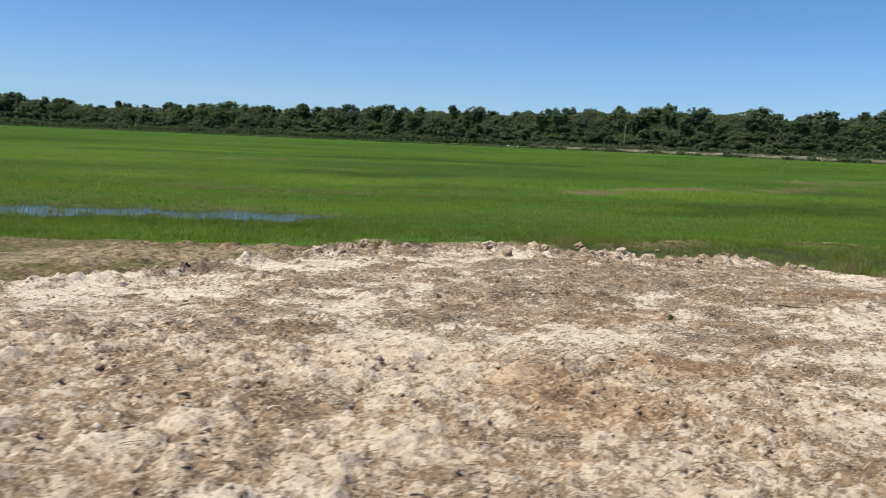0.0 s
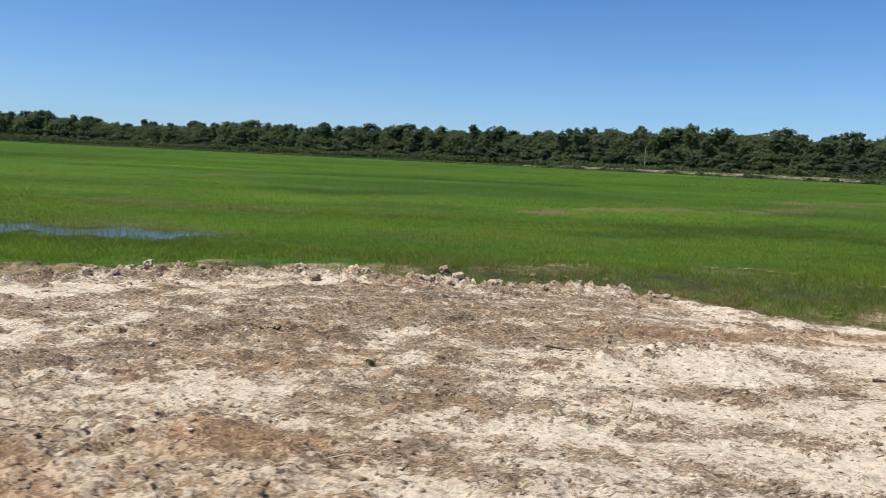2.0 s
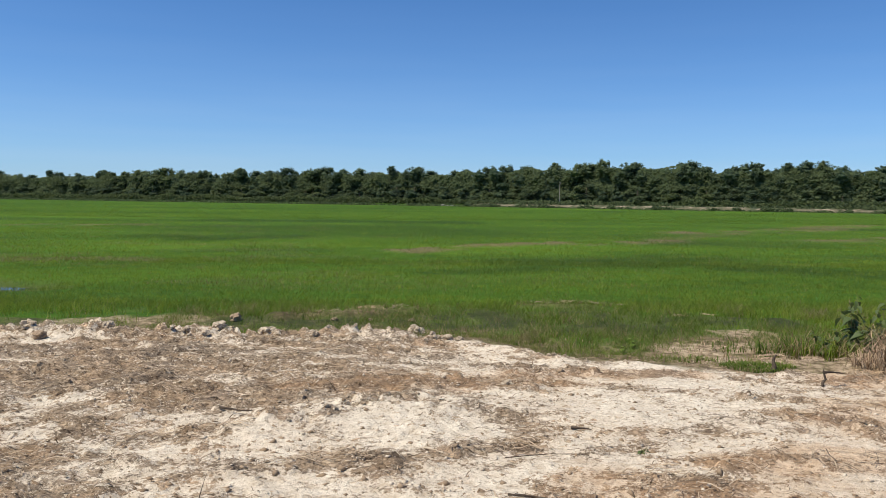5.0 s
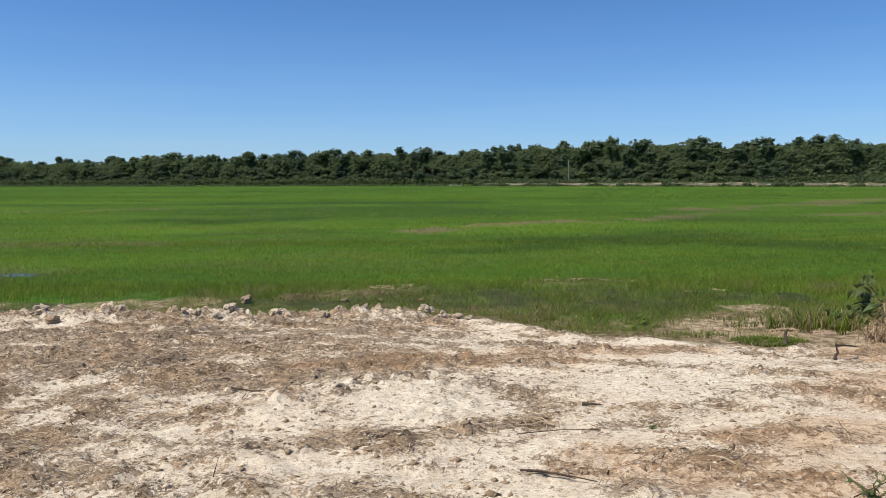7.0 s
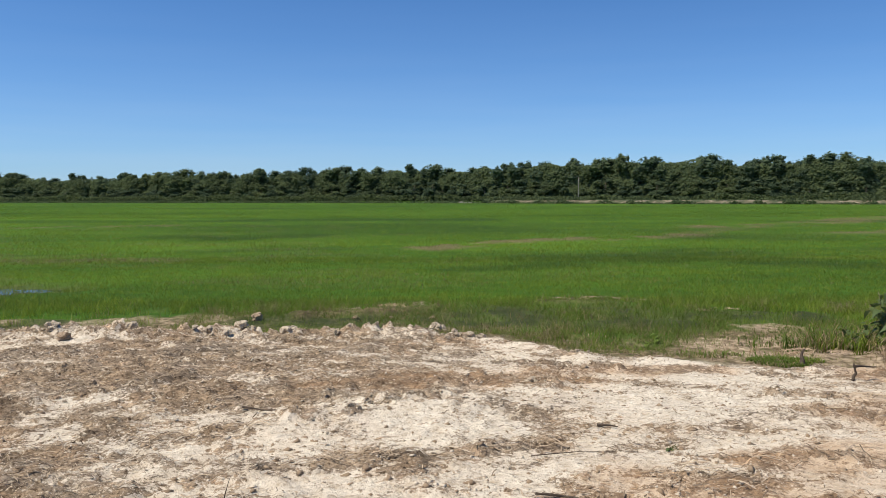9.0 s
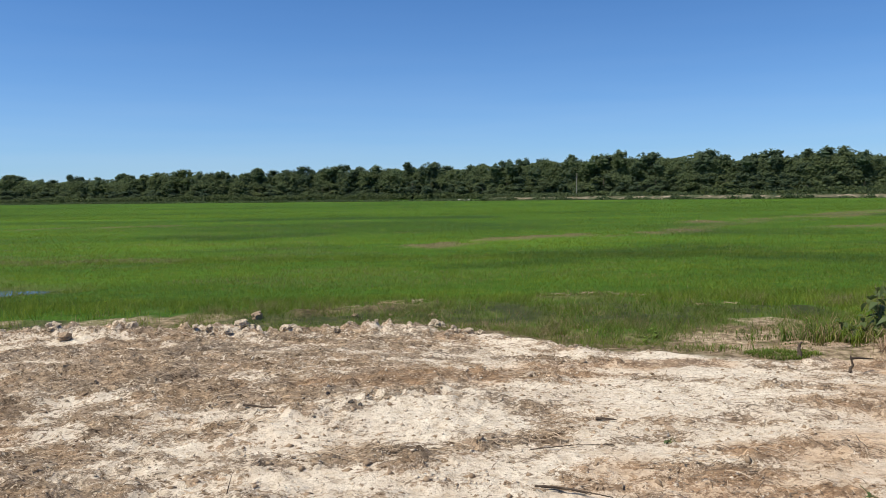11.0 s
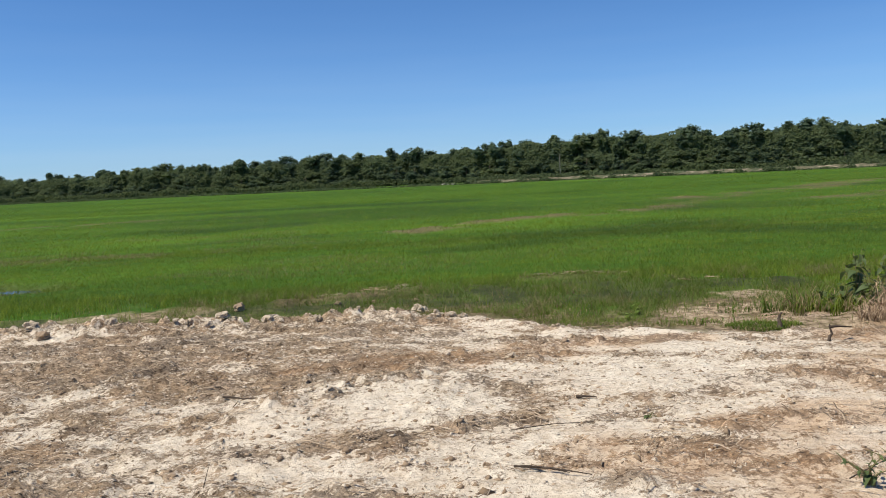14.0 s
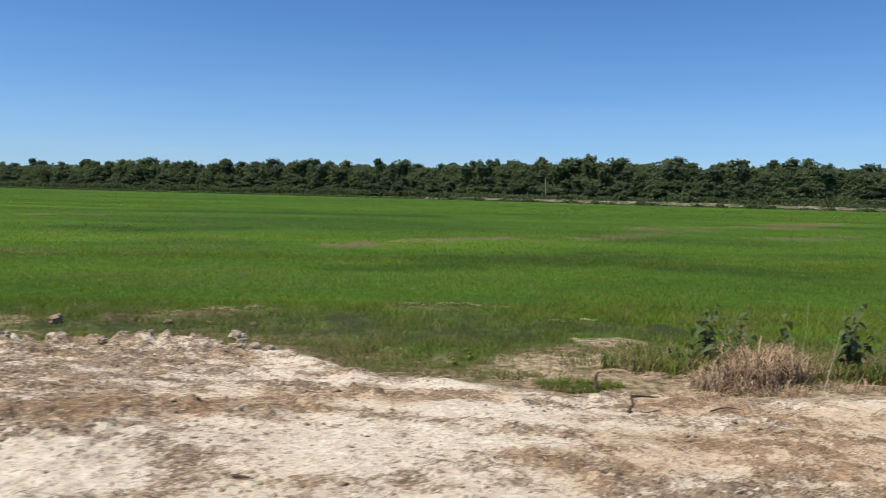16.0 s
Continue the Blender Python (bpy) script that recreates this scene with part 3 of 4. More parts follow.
def build_grass(name, count, y0, y1, power, seg, height, width, seed, label):
    g = np.random.default_rng(seed)
    u = g.random(count)
    y = (y0 ** (1 - power) + u * (y1 ** (1 - power) - y0 ** (1 - power))) ** (1 / (1 - power))
    x = 4 + (g.random(count) - 0.5) * 2 * (0.70 * y + 5)
    h, gap, pad, pond, ridge = land(x, y)
    tone, dry = meadow(x, y)
    tone = np.clip(tone - 0.5 * step(-4.0, -2.2, gap) * step(2, 4, x) - 0.6 * pond * (x > 2.2), 0, 1)
    keep = step(0.05, 1.2, -gap) * (1 - 0.28 * pond * (y > 15.5) * (x < 3)) * (1 - 0.85 * pond * (y <= 15.5) * (x < 3)) * (1 - 0.85 * pond * (x > 2.2)) * (1 - (0.9 - 0.3 * (y > 24)) * ridge) * (1 - 0.15 * dry)
    keep *= 1 - 0.92 * (1 - step(12.5, 13.7, y + 0.5 * step(-3.2, -0.8, x) + 4.0 * (fbm(x, y * 1.3, 1.6, 4, 165) - 0.5))) * (1 - step(-1.2, 0.8, x))
    keep *= 1 - 0.92 * np.minimum(1, 1.6 * bare_soil(x, y))
    keep *= 1 - 0.6 * step(-3.6, -2.0, gap) * step(8.7, 9.5, x)
    keep *= 0.12 + 0.88 * step(0.38, 0.55, fbm(x, y, 0.7, 3, 161) + 0.3 * (1 - step(-5.0, -3.2, gap)))
    ok = g.random(count) < keep
    x, y, h, tone, dry, ridge, gap, pond = x[ok], y[ok], h[ok], tone[ok], dry[ok], ridge[ok], gap[ok], pond[ok]
    k = len(x)
    clump = fbm(x, y * 1.2, 0.55, 3, 175) - 0.5
    tone = np.clip(tone + 1.1 * clump * (1 - 0.6 * step(40, 90, y)), 0, 1)
    size = (1 + 0.9 * clump) * (0.5 + 0.5 * step(0.2, 3.5, -gap)) * g.uniform(0.6, 1.15, k) * (0.75 + 0.5 * fbm(x, y, 3, 2, 171))
    wide = width * np.maximum(y / y0, 1) ** 0.75
    size = size * (1 + 0.15 * pond * (x < 3))
    dead = np.clip((g.random(k) < 0.8 * dry + 0.75 * ridge) * 0.9 + (g.random(k) < 0.015 + 0.22 * step(-4.5, -1.5, gap) * (1 - 0.6 * pond)) * 0.9, 0, 1)
    verts, faces, per = blades(x, y, np.maximum(h, FIELD - 0.1) - 0.02, height * size, wide * g.uniform(0.7, 1.3, k), height * size * g.uniform(0.2, 1.1, k), seg)
    me = mesh_np(name, verts, faces, GRASS, dict(tone=np.repeat(np.clip(tone + g.normal(0, 0.11, k), 0, 1), per), dry=np.repeat(dead, per)))
    return tagged(new(name, me), label, "grass", kind="stuff")


build_grass("grass", 130000, 10.6, 17.5, 0.6, 2, 0.13, 0.0065, 21, "short green grass with dry stems in wet soil")
build_grass("grass", 190000, 16.5, 28, 1.2, 1, 0.085, 0.0115, 24, "fresh green rice-like grass standing in wet soil")
def build_marsh():
    """Short mixed grass, green and dead, on the wet ground right beside the pad."""
    g = np.random.default_rng(27)
    count = 150000
    x, y = g.uniform(1.5, 17, count), g.uniform(10.5, 17.4, count)
    h, gap, pad, pond, ridge = land(x, y)
    patch = fbm(x, y, 0.55, 3, 281)
    keep = step(0.02, 0.45, -gap) * (1 - step(-1.0, 0.6, y - 16.8)) * (0.06 + 0.94 * step(0.42, 0.56, patch))
    keep *= 1 - 0.75 * step(8.8, 9.6, x) * (1 - step(13.0, 14.2, y)) * (1 - step(10.9, 11.8, x))
    ok = g.random(count) < keep * (1 - 0.85 * pond) * (1 - 0.45 * bare_soil(x, y))
    x, y, h, patch, gap, pond = x[ok], y[ok], h[ok], patch[ok], gap[ok], pond[ok]
    k = len(x)
    tall = (0.045 + 0.06 * step(0.3, 2.5, -gap)) * g.uniform(0.6, 1.5, k) * (0.6 + 0.8 * patch)
    verts, faces, per = blades(x, y, h - 0.01, tall, 0.0065 * g.uniform(0.7, 1.4, k), tall * g.uniform(0.3, 1.4, k), 1)
    tone = np.clip((0.05 + 0.75 * fbm(x, y, 1.3, 3, 285)) * (1 - 0.75 * pond) + g.normal(0, 0.1, k), 0, 1)
    dead = (g.random(k) < (0.22 + 0.5 * step(0.45, 0.65, fbm(x, y, 0.8, 3, 289))) * (1 - 0.6 * pond)) * 0.85
    me = mesh_np("marsh_grass", verts, faces, GRASS, dict(tone=np.repeat(tone, per), dry=np.repeat(dead, per)))
    tagged(new("marsh_grass", me), "short olive grass with dead stems on wet ground", "grass", kind="stuff")


build_marsh()
build_grass("grass", 200000, 26, 80, 1.5, 1, 0.085, 0.021, 22, "fresh green rice-like grass standing in wet soil")
build_grass("grass", 130000, 78, 300, 1.5, 1, 0.11, 0.07, 23, "dense green grass of the far field")


# ---- trees ----
def tree_parts(seed, crown_w, crown_base, clusters):
    """A broadleaf tree of unit height 1 scaled to metres by its copy: trunk and crown of leaf clumps. Height 16 m."""
    g = np.random.default_rng(seed)
    r = random.Random(seed)
    H = 16.0
    bm = bmesh.new()
    lean = Vector((r.uniform(-0.5, 0.5), r.uniform(-0.5, 0.5), 0))
    pts = [Vector((0, 0, -0.3)) + lean * (k / 5) ** 2 + Vector((r.uniform(-0.1, 0.1), r.uniform(-0.1, 0.1), k * H * 0.17)) for k in range(6)]
    tube(bm, pts, [0.30, 0.25, 0.21, 0.16, 0.10, 0.04], 7)
    for k in range(7):
        a, at = r.uniform(0, 6.28), r.uniform(0.25, 0.75)
        p0 = pts[int(at * 5)]
        out = Vector((math.cos(a), math.sin(a), r.uniform(0.5, 1.1))) * r.uniform(1.6, 3.0)
        tube(bm, [p0, p0 + out * 0.5 + Vector((0, 0, 0.2)), p0 + out], [0.10, 0.06, 0.02], 5)
    trunk = from_bm("trunk", bm, BARK)
    mid = (crown_base + 0.98) / 2
    lobes = []
    for k in range(clusters // 4):
        zz = g.uniform(crown_base, 0.84)
        span = crown_w * math.sqrt(max(0.12, 1 - ((zz - mid) / (0.98 - mid)) ** 2))
        rad, a = span * math.sqrt(g.uniform(0.02, 0.6)), g.uniform(0, 6.28)
        lobes.append((rad * math.cos(a), rad * math.sin(a), zz * H, g.uniform(1.7, 2.9) * (1.2 - 0.5 * zz)))
    for k in range(3):
        lobes.append((lean.x + g.normal(0, 0.2) * crown_w, lean.y + g.normal(0, 0.2) * crown_w, H * g.uniform(0.84, 0.93), g.uniform(0.8, 1.3)))
    V = []
    for ox, oy, oz, rr in lobes:
        o = np.array([ox, oy, oz])
        m = int(4.2 * rr * rr) + 5
        d = g.normal(size=(m, 3))
        d /= np.linalg.norm(d, axis=1)[:, None]
        tuft = o + d * rr * g.uniform(0.85, 1.05, (m, 1))
        k = 13
        c = (tuft[:, None] + g.normal(0, 0.30, (m, k, 3))).reshape(-1, 3)
        n = g.normal(0, 0.5, (m * k, 3)) + d.repeat(k, 0) * 0.45 + np.array([-0.25, -0.45, 0.75])
        n /= np.linalg.norm(n, axis=1)[:, None]
        t = np.cross(n, g.normal(size=(m * k, 3)))
        t /= np.linalg.norm(t, axis=1)[:, None]
        b = np.cross(n, t)
        s = g.uniform(0.20, 0.46, (m * k, 1))
        V.append(np.stack([c + s * t, c + s * b * 1.2, c - s * t - s * b * 0.5], 1).reshape(-1, 3))
        p = [o + rr * g.uniform(0.85, 0.95) * np.array(w) for w in ((1, 0, 0), (0, 1, 0), (-1, 0, 0), (0, -1, 0), (0, 0, 0.8), (0, 0, -0.8))]
        V.append(np.array([p[k] for a, b in ((0, 1), (1, 2), (2, 3), (3, 0)) for k in (a, b, 4, b, a, 5)]))
    V = np.concatenate(V)
    crown = mesh_np("crown", V, np.arange(len(V)).reshape(-1, 3), HAZY_LEAVES)
    return trunk, crown


TREE_LABEL = "dark green broadleaf tree at the field's far edge"


def make_tree(seed, crown_w, crown_base, clusters, at):
    trunk, crown = tree_parts(seed, crown_w, crown_base, clusters)
    ob = tagged(new("tree"), TREE_LABEL, "tree", "trees of the far wood's edge")
    part("trunk", trunk, ob, "grey-brown trunk with limbs")
    part("crown", crown, ob)
    ob.matrix_basis = at
    return ob


LINE_X = [-330, -225, 14, 166, 240, 330]
LINE_Y = [450, 426, 372, 268, 217, 170]
TALL_LEFT = [(-211, 15.1), (-206, 13.9), (-194, 12.9), (-187, 12.6), (-176, 13.7), (-170, 13.0), (-160, 14.1), (-147, 14.3), (-141, 14.9), (-135, 13.6), (-127, 14.5),
             (-118, 15.5), (-113, 16.8), (-105, 15.4), (-101, 15.4), (-93, 14.5), (-87, 14.4), (-80, 14.3), (-74, 15.7), (-66, 15.4), (-58, 14.7), (-50, 17.2), (-45, 15.7),
             (-39, 15.1), (-35, 15.9), (-28, 18.3), (-22, 16.3), (-14, 16.8), (-7, 14.8), (2, 17.6), (14, 16.9), (8, 16.6), (20, 16.0)]
TALL_RIGHT = [(31, 15.8), (35, 15.9), (45, 18.2), (52, 18.7), (61, 17.5), (66, 15.6), (72, 18.3), (74, 16.5), (82, 19.2), (86, 18.1), (90, 20.3), (96, 17.3), (101, 17.5), (104, 16.8),
              (107, 16.6), (109, 16.4), (114, 15.5), (118, 18.7), (120, 18.6), (124, 15.9), (131, 16.5), (134, 17.4), (139, 17.7), (143, 15.9), (146, 15.1), (149, 16.9), (154, 17.9), (159, 17.5),
              (164, 16.7), (167, 14.4)]


def tree_pose(x, y, tall, r, wide=1.0):
    k = tall / 16.0
    return Matrix.LocRotScale((x, y, FIELD), Euler((0, 0, r.uniform(0, 6.28))), (k * wide, k * wide, k))


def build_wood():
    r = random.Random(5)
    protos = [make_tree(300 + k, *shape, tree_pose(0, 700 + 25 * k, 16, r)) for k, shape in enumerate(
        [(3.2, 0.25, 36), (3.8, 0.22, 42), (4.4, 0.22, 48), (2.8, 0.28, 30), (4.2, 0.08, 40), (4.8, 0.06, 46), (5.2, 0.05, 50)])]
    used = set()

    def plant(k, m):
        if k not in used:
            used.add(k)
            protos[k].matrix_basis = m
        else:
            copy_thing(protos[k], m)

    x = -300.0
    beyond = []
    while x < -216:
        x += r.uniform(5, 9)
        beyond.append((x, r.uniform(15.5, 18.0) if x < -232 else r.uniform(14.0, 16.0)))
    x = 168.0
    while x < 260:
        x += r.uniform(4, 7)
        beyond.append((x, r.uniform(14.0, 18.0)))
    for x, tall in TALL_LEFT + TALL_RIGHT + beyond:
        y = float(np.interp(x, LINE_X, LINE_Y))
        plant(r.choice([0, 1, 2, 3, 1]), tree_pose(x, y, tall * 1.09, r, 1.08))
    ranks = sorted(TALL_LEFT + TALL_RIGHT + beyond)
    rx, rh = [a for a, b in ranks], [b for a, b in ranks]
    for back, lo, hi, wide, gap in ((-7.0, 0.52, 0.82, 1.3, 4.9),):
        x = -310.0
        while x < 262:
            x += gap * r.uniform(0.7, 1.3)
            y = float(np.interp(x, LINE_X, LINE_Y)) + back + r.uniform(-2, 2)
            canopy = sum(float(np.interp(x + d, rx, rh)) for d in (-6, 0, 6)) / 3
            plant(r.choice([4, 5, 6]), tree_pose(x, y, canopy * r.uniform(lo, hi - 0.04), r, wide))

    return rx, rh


CANOPY_X, CANOPY_H = build_wood()


def build_woodland():
    """The depth of the wood behind its first trees: one leafy mass with a lumpy front and top."""
    g = np.random.default_rng(79)
    k = 150000
    x = np.concatenate([g.uniform(-312, 264, k - 60000), g.uniform(10, 264, 60000)])
    env = (np.interp(x - 6, CANOPY_X, CANOPY_H) + np.interp(x, CANOPY_X, CANOPY_H) + np.interp(x + 6, CANOPY_X, CANOPY_H)) / 3
    bulge = fbm(x, x * 0 + 3.3, 7.5, 2, 261)
    top = env * (0.68 + 0.36 * bulge)
    u = g.random(k)
    z = top * u
    lump = fbm(x, z * 1.3, 5.0, 3, 265)
    y = np.interp(x, LINE_X, LINE_Y) - 1.0 - 5.0 * np.sqrt(1 - u * u) * (0.4 + bulge) - 5.0 * (lump - 0.5) + g.normal(0, 0.5, k)
    c = np.stack([x, y, z + FIELD], -1)
    n = g.normal(0, 0.5, (k, 3)) + np.array([-0.25, -0.6, 0.75])
    n /= np.linalg.norm(n, axis=1)[:, None]
    t = np.cross(n, g.normal(size=(k, 3)))
    t /= np.linalg.norm(t, axis=1)[:, None]
    b = np.cross(n, t)
    s = g.uniform(0.26, 0.62, (k, 1)) * (1.35 - 0.4 * u[:, None])
    V = np.stack([c + s * t, c + s * b * 1.2, c - s * t - s * b * 0.4], 1).reshape(-1, 3)
    # the closed mass of boughs deeper in
    cx, rows = np.linspace(-312, 264, 1150), 12
    tops = (np.interp(cx - 6, CANOPY_X, CANOPY_H) + np.interp(cx, CANOPY_X, CANOPY_H) + np.interp(cx + 6, CANOPY_X, CANOPY_H)) / 3 * (0.64 + 0.40 * fbm(cx, cx * 0 + 9.1, 5.0, 3, 267))
    sheet = []
    for r in range(rows):
        u = r / (rows - 1)
        cz = tops * u
        sheet.append(np.stack([cx + g.normal(0, 0.2, len(cx)), np.interp(cx, LINE_X, LINE_Y) + 2.5 + 5.0 * u * u - 4.0 * (fbm(cx, cz * 1.2, 2.5, 3, 269) - 0.5), cz + g.normal(0, 0.12, len(cx)) + FIELD], -1))
    sheet = np.stack(sheet, 1)
    a, b, c, d = sheet[:-1, :-1], sheet[1:, :-1], sheet[1:, 1:], sheet[:-1, 1:]
    V = np.concatenate([V, np.stack([a, b, c, a, c, d], 2).reshape(-1, 3)])
    tagged(new("woodland", mesh_np("woodland", V, np.arange(len(V)).reshape(-1, 3), HAZY_LEAVES)), "dense dark green wood behind its first trees", "woodland", kind="stuff")


build_woodland()


def build_shrubs():
    g = np.random.default_rng(77)
    k = 26000
    x = g.uniform(-310, 262, k)
    front = np.interp(x, LINE_X, LINE_Y) - 12
    lump = 1.0 + 2.6 * fbm(x, x * 0, 9, 3, 211)
    y = front + g.uniform(-3.5, 4, k)
    z = FIELD + lump * g.random(k) ** 0.8 * 1.2
    c = np.stack([x, y, z], -1)
    n = g.normal(size=(k, 3)) + np.array([0, -0.5, 0.6])
    n /= np.linalg.norm(n, axis=1)[:, None]
    t = np.cross(n, g.normal(size=(k, 3)))
    t /= np.linalg.norm(t, axis=1)[:, None]
    b = np.cross(n, t)
    s = g.uniform(0.25, 0.6, (k, 1))
    V = np.stack([c + s * t, c + s * b * 0.8, c - s * t, c - s * b * 0.8], 1).reshape(-1, 3)
    tagged(new("shrubs", mesh_np("shrubs", V, np.arange(len(V)).reshape(-1, 4), SHRUB)), "dark green undergrowth along the wood's edge", "shrubs", kind="stuff")


build_shrubs()


# ---- the far bank ----
def build_bank():
    n, prof = 260, [(-4.5, -0.3), (-2.6, 0.45), (-1.4, 0.95), (-0.3, 1.0), (1.0, 1.02), (2.2, 0.95), (4.5, -0.3)]
    u = np.linspace(0, 1, n)
    x, y = 27 + 150 * u, 252 - 92 * u
    wx, wy = 92 / 176, 150 / 176
    V = []
    for s, hh in prof:
        lift = hh * (0.82 + 0.36 * fbm(x + s, y, 6, 3, 221)) * step(0, 0.03, u)
        V.append(np.stack([x + wx * s, y + wy * s, FIELD + lift + (fbm(x, y + s, 1.5, 2, 225) - 0.5) * 0.35], -1))
    V = np.stack(V, 1).reshape(-1, 3)
    m = len(prof)
    i = (np.arange(n - 1)[:, None] * m + np.arange(m - 1)[None, :]).ravel()
    me = mesh_np("embankment", V, np.stack([i, i + m, i + m + 1, i + 1], -1), BANKSOIL, None, True)
    tagged(new("embankment", me), "low pale earth bank with scrub along the field", "embankment", kind="structure")



build_bank()


def build_scrub():
    """Low scrub and tall weeds on the far bank and along the field's far edge."""
    g = np.random.default_rng(91)
    k = 40000
    u = np.concatenate([g.random(k // 2), g.uniform(-1.75, 0.05, k // 2)])
    foot = g.random(k) < 0.6
    s = np.where(foot, g.normal(-4.2, 0.9, k), g.normal(0.8, 1.2, k))
    x, y = 27 + 150 * u + 0.523 * s, np.where(u > 0, 252 - 92 * u, 252 - 60 * u) + 0.852 * s
    clump = step(0.42, 0.62, fbm(x, y, 5, 3, 241)) * np.where(u > 0, 1, 0.7)
    z = FIELD + np.where(foot, 0.0, 1.0 * (u > 0)) + g.random(k) * (0.25 + 0.75 * clump)
    ok = g.random(k) < 0.25 + clump
    c = np.stack([x, y, z], -1)[ok]
    k = len(c)
    n = g.normal(size=(k, 3)) + np.array([0, -0.5, 0.6])
    n /= np.linalg.norm(n, axis=1)[:, None]
    t = np.cross(n, g.normal(size=(k, 3)))
    t /= np.linalg.norm(t, axis=1)[:, None]
    b = np.cross(n, t)
    w = g.uniform(0.12, 0.4, (k, 1))
    V = np.stack([c + w * t, c + w * b * 0.8, c - w * t, c - w * b * 0.8], 1).reshape(-1, 3)
    tagged(new("scrub", mesh_np("scrub", V, np.arange(len(V)).reshape(-1, 4), SHRUB)), "low green scrub along the bank and field edge", "scrub", kind="stuff")


build_scrub()


def build_pole():
    bm = bmesh.new()
    tube(bm, [(0, 0, -0.6), (0.05, 0, 3), (0.0, 0, 6.5), (0.12, 0, 9.6)], [0.14, 0.13, 0.11, 0.08], 8)
    ob = tagged(new("pole", from_bm("pole", bm, POLEWOOD)), "bare weathered wooden pole before the dark wood", "pole")
    ob.location = (67, 296, FIELD)


build_pole()


# ---- clods on the pad ----
def clod_mesh(seed, flat=0.7, mat=None, cuts=3):
    r = random.Random(seed)
    bm = bmesh.new()
    bmesh.ops.create_icosphere(bm, subdivisions=cuts, radius=1.0)
    off = Vector((r.uniform(0, 90), r.uniform(0, 90), r.uniform(0, 90)))
    for v in bm.verts:
        d = 1 + 0.55 * noise.noise(v.co * 1.2 + off) + 0.36 * noise.noise(v.co * 2.6 + off) + 0.26 * noise.noise(v.co * 5.5 + off) + 0.10 * noise.noise(v.co * 11 + off)
        v.co = v.co * d
        v.co.z *= flat
    return from_bm("clay_clod", bm, mat or CLOD, False)


CLODS = [  # x, y, half size, dark
    (1.47, 12.27, 0.095, 0), (3.54, 12.85, 0.105, 0), (3.0, 12.5, 0.085, 0), (3.12, 12.55, 0.06, 0), (5.63, 13.5, 0.105, 0), (5.72, 13.45, 0.06, 0), (2.70, 14.9, 0.09, 1), (1.20, 8.15, 0.06, 1), (7.45, 9.75, 0.035, 1),
    (6.80, 7.97, 0.03, 1), (4.95, 8.40, 0.055, 0), (5.10, 8.46, 0.05, 0), (4.75, 8.35, 0.06, 0), (6.45, 9.55, 0.08, 0), (8.30, 9.40, 0.03, 1), (0.75, 12.0, 0.09, 0), (6.36, 6.36, 0.035, 1), (5.86, 6.49, 0.03, 1), (4.3, 15.0, 0.06, 1), (4.9, 15.1, 0.05, 1), (5.6, 14.9, 0.06, 1),
    (-2.64, 5.64, 0.035, 1), (-2.45, 5.7, 0.03, 0), (-0.05, 8.12, 0.06, 1), (0.1, 8.2, 0.05, 0), (-3.8, 8.6, 0.08, 0), (-2.05, 10.4, 0.09, 0), (3.2, 5.64, 0.03, 1), (1.31, 8.5, 0.05, 1)]


def build_clods():
    r = random.Random(12)
    meshes = [clod_mesh(500 + k, r.uniform(0.55, 0.85)) for k in range(6)]
    darks = [clod_mesh(520 + k, r.uniform(0.5, 0.8), DARKCLOD) for k in range(4)]
    rows = list(CLODS)
    for k in range(150):
        x = r.uniform(-4.8, 6.6)
        y = float(np.interp(x, EDGE_X, EDGE_Y)) - abs(r.gauss(0.0, 0.28)) + 0.1
        rows.append((x, y, (0.018 + 0.05 * r.random() ** 2) * (1.2 if x < 3.5 else 0.8), 1 if r.random() < 0.2 else 0))
    for x0, y0, x1, y1, n in ((-3.0, 5.7, -1.0, 6.5, 18), (-1.0, 6.5, 0.5, 6.9, 18), (-0.9, 8.0, 2.5, 8.9, 20), (0.6, 4.4, 2.4, 4.9, 10), (2.0, 4.9, 2.5, 4.6, 6)):
        for k in range(n):
            u = r.random()
            rows.append((x0 + (x1 - x0) * u + r.gauss(0, 0.1), y0 + (y1 - y0) * u + r.gauss(0, 0.1), 0.012 + 0.028 * r.random() ** 2.2, 1 if r.random() < 0.55 else 0))
    for k in range(45):
        u = r.random()
        rows.append((4.4 + 1.15 * u + r.gauss(0, 0.12), 8.15 + 0.6 * u + r.gauss(0, 0.12), 0.012 + 0.035 * r.random() ** 2, 1 if r.random() < 0.04 else 0))
    for k in range(40):
        rows.append((r.uniform(6.8, 11), 0, r.uniform(0.012, 0.03), 0))
        x = rows[-1][0]
        rows[-1] = (x, float(np.interp(x, EDGE_X, EDGE_Y)) - abs(r.gauss(0, 0.2)), rows[-1][2], 0)
    for x, y, s, dark in rows:
        s = s if y > 11 else s * 0.75
        ob = tagged(new("clay_clod", r.choice(darks if dark else meshes)), "dark damp lump of clay lying on the ground" if dark else "pale dried lump of clay lying on the ground", "clod", "clods of the clay pad")
        ob.matrix_basis = Matrix.LocRotScale((x, y, ground_at(x, y) + s * (0.65 if s > 0.084 else 0.30 if y > 11 else 0.0)), Euler((r.uniform(-0.3, 0.3), r.uniform(-0.3, 0.3), r.uniform(0, 6.28))), (s, s * r.uniform(0.75, 1.1), s))


build_clods()


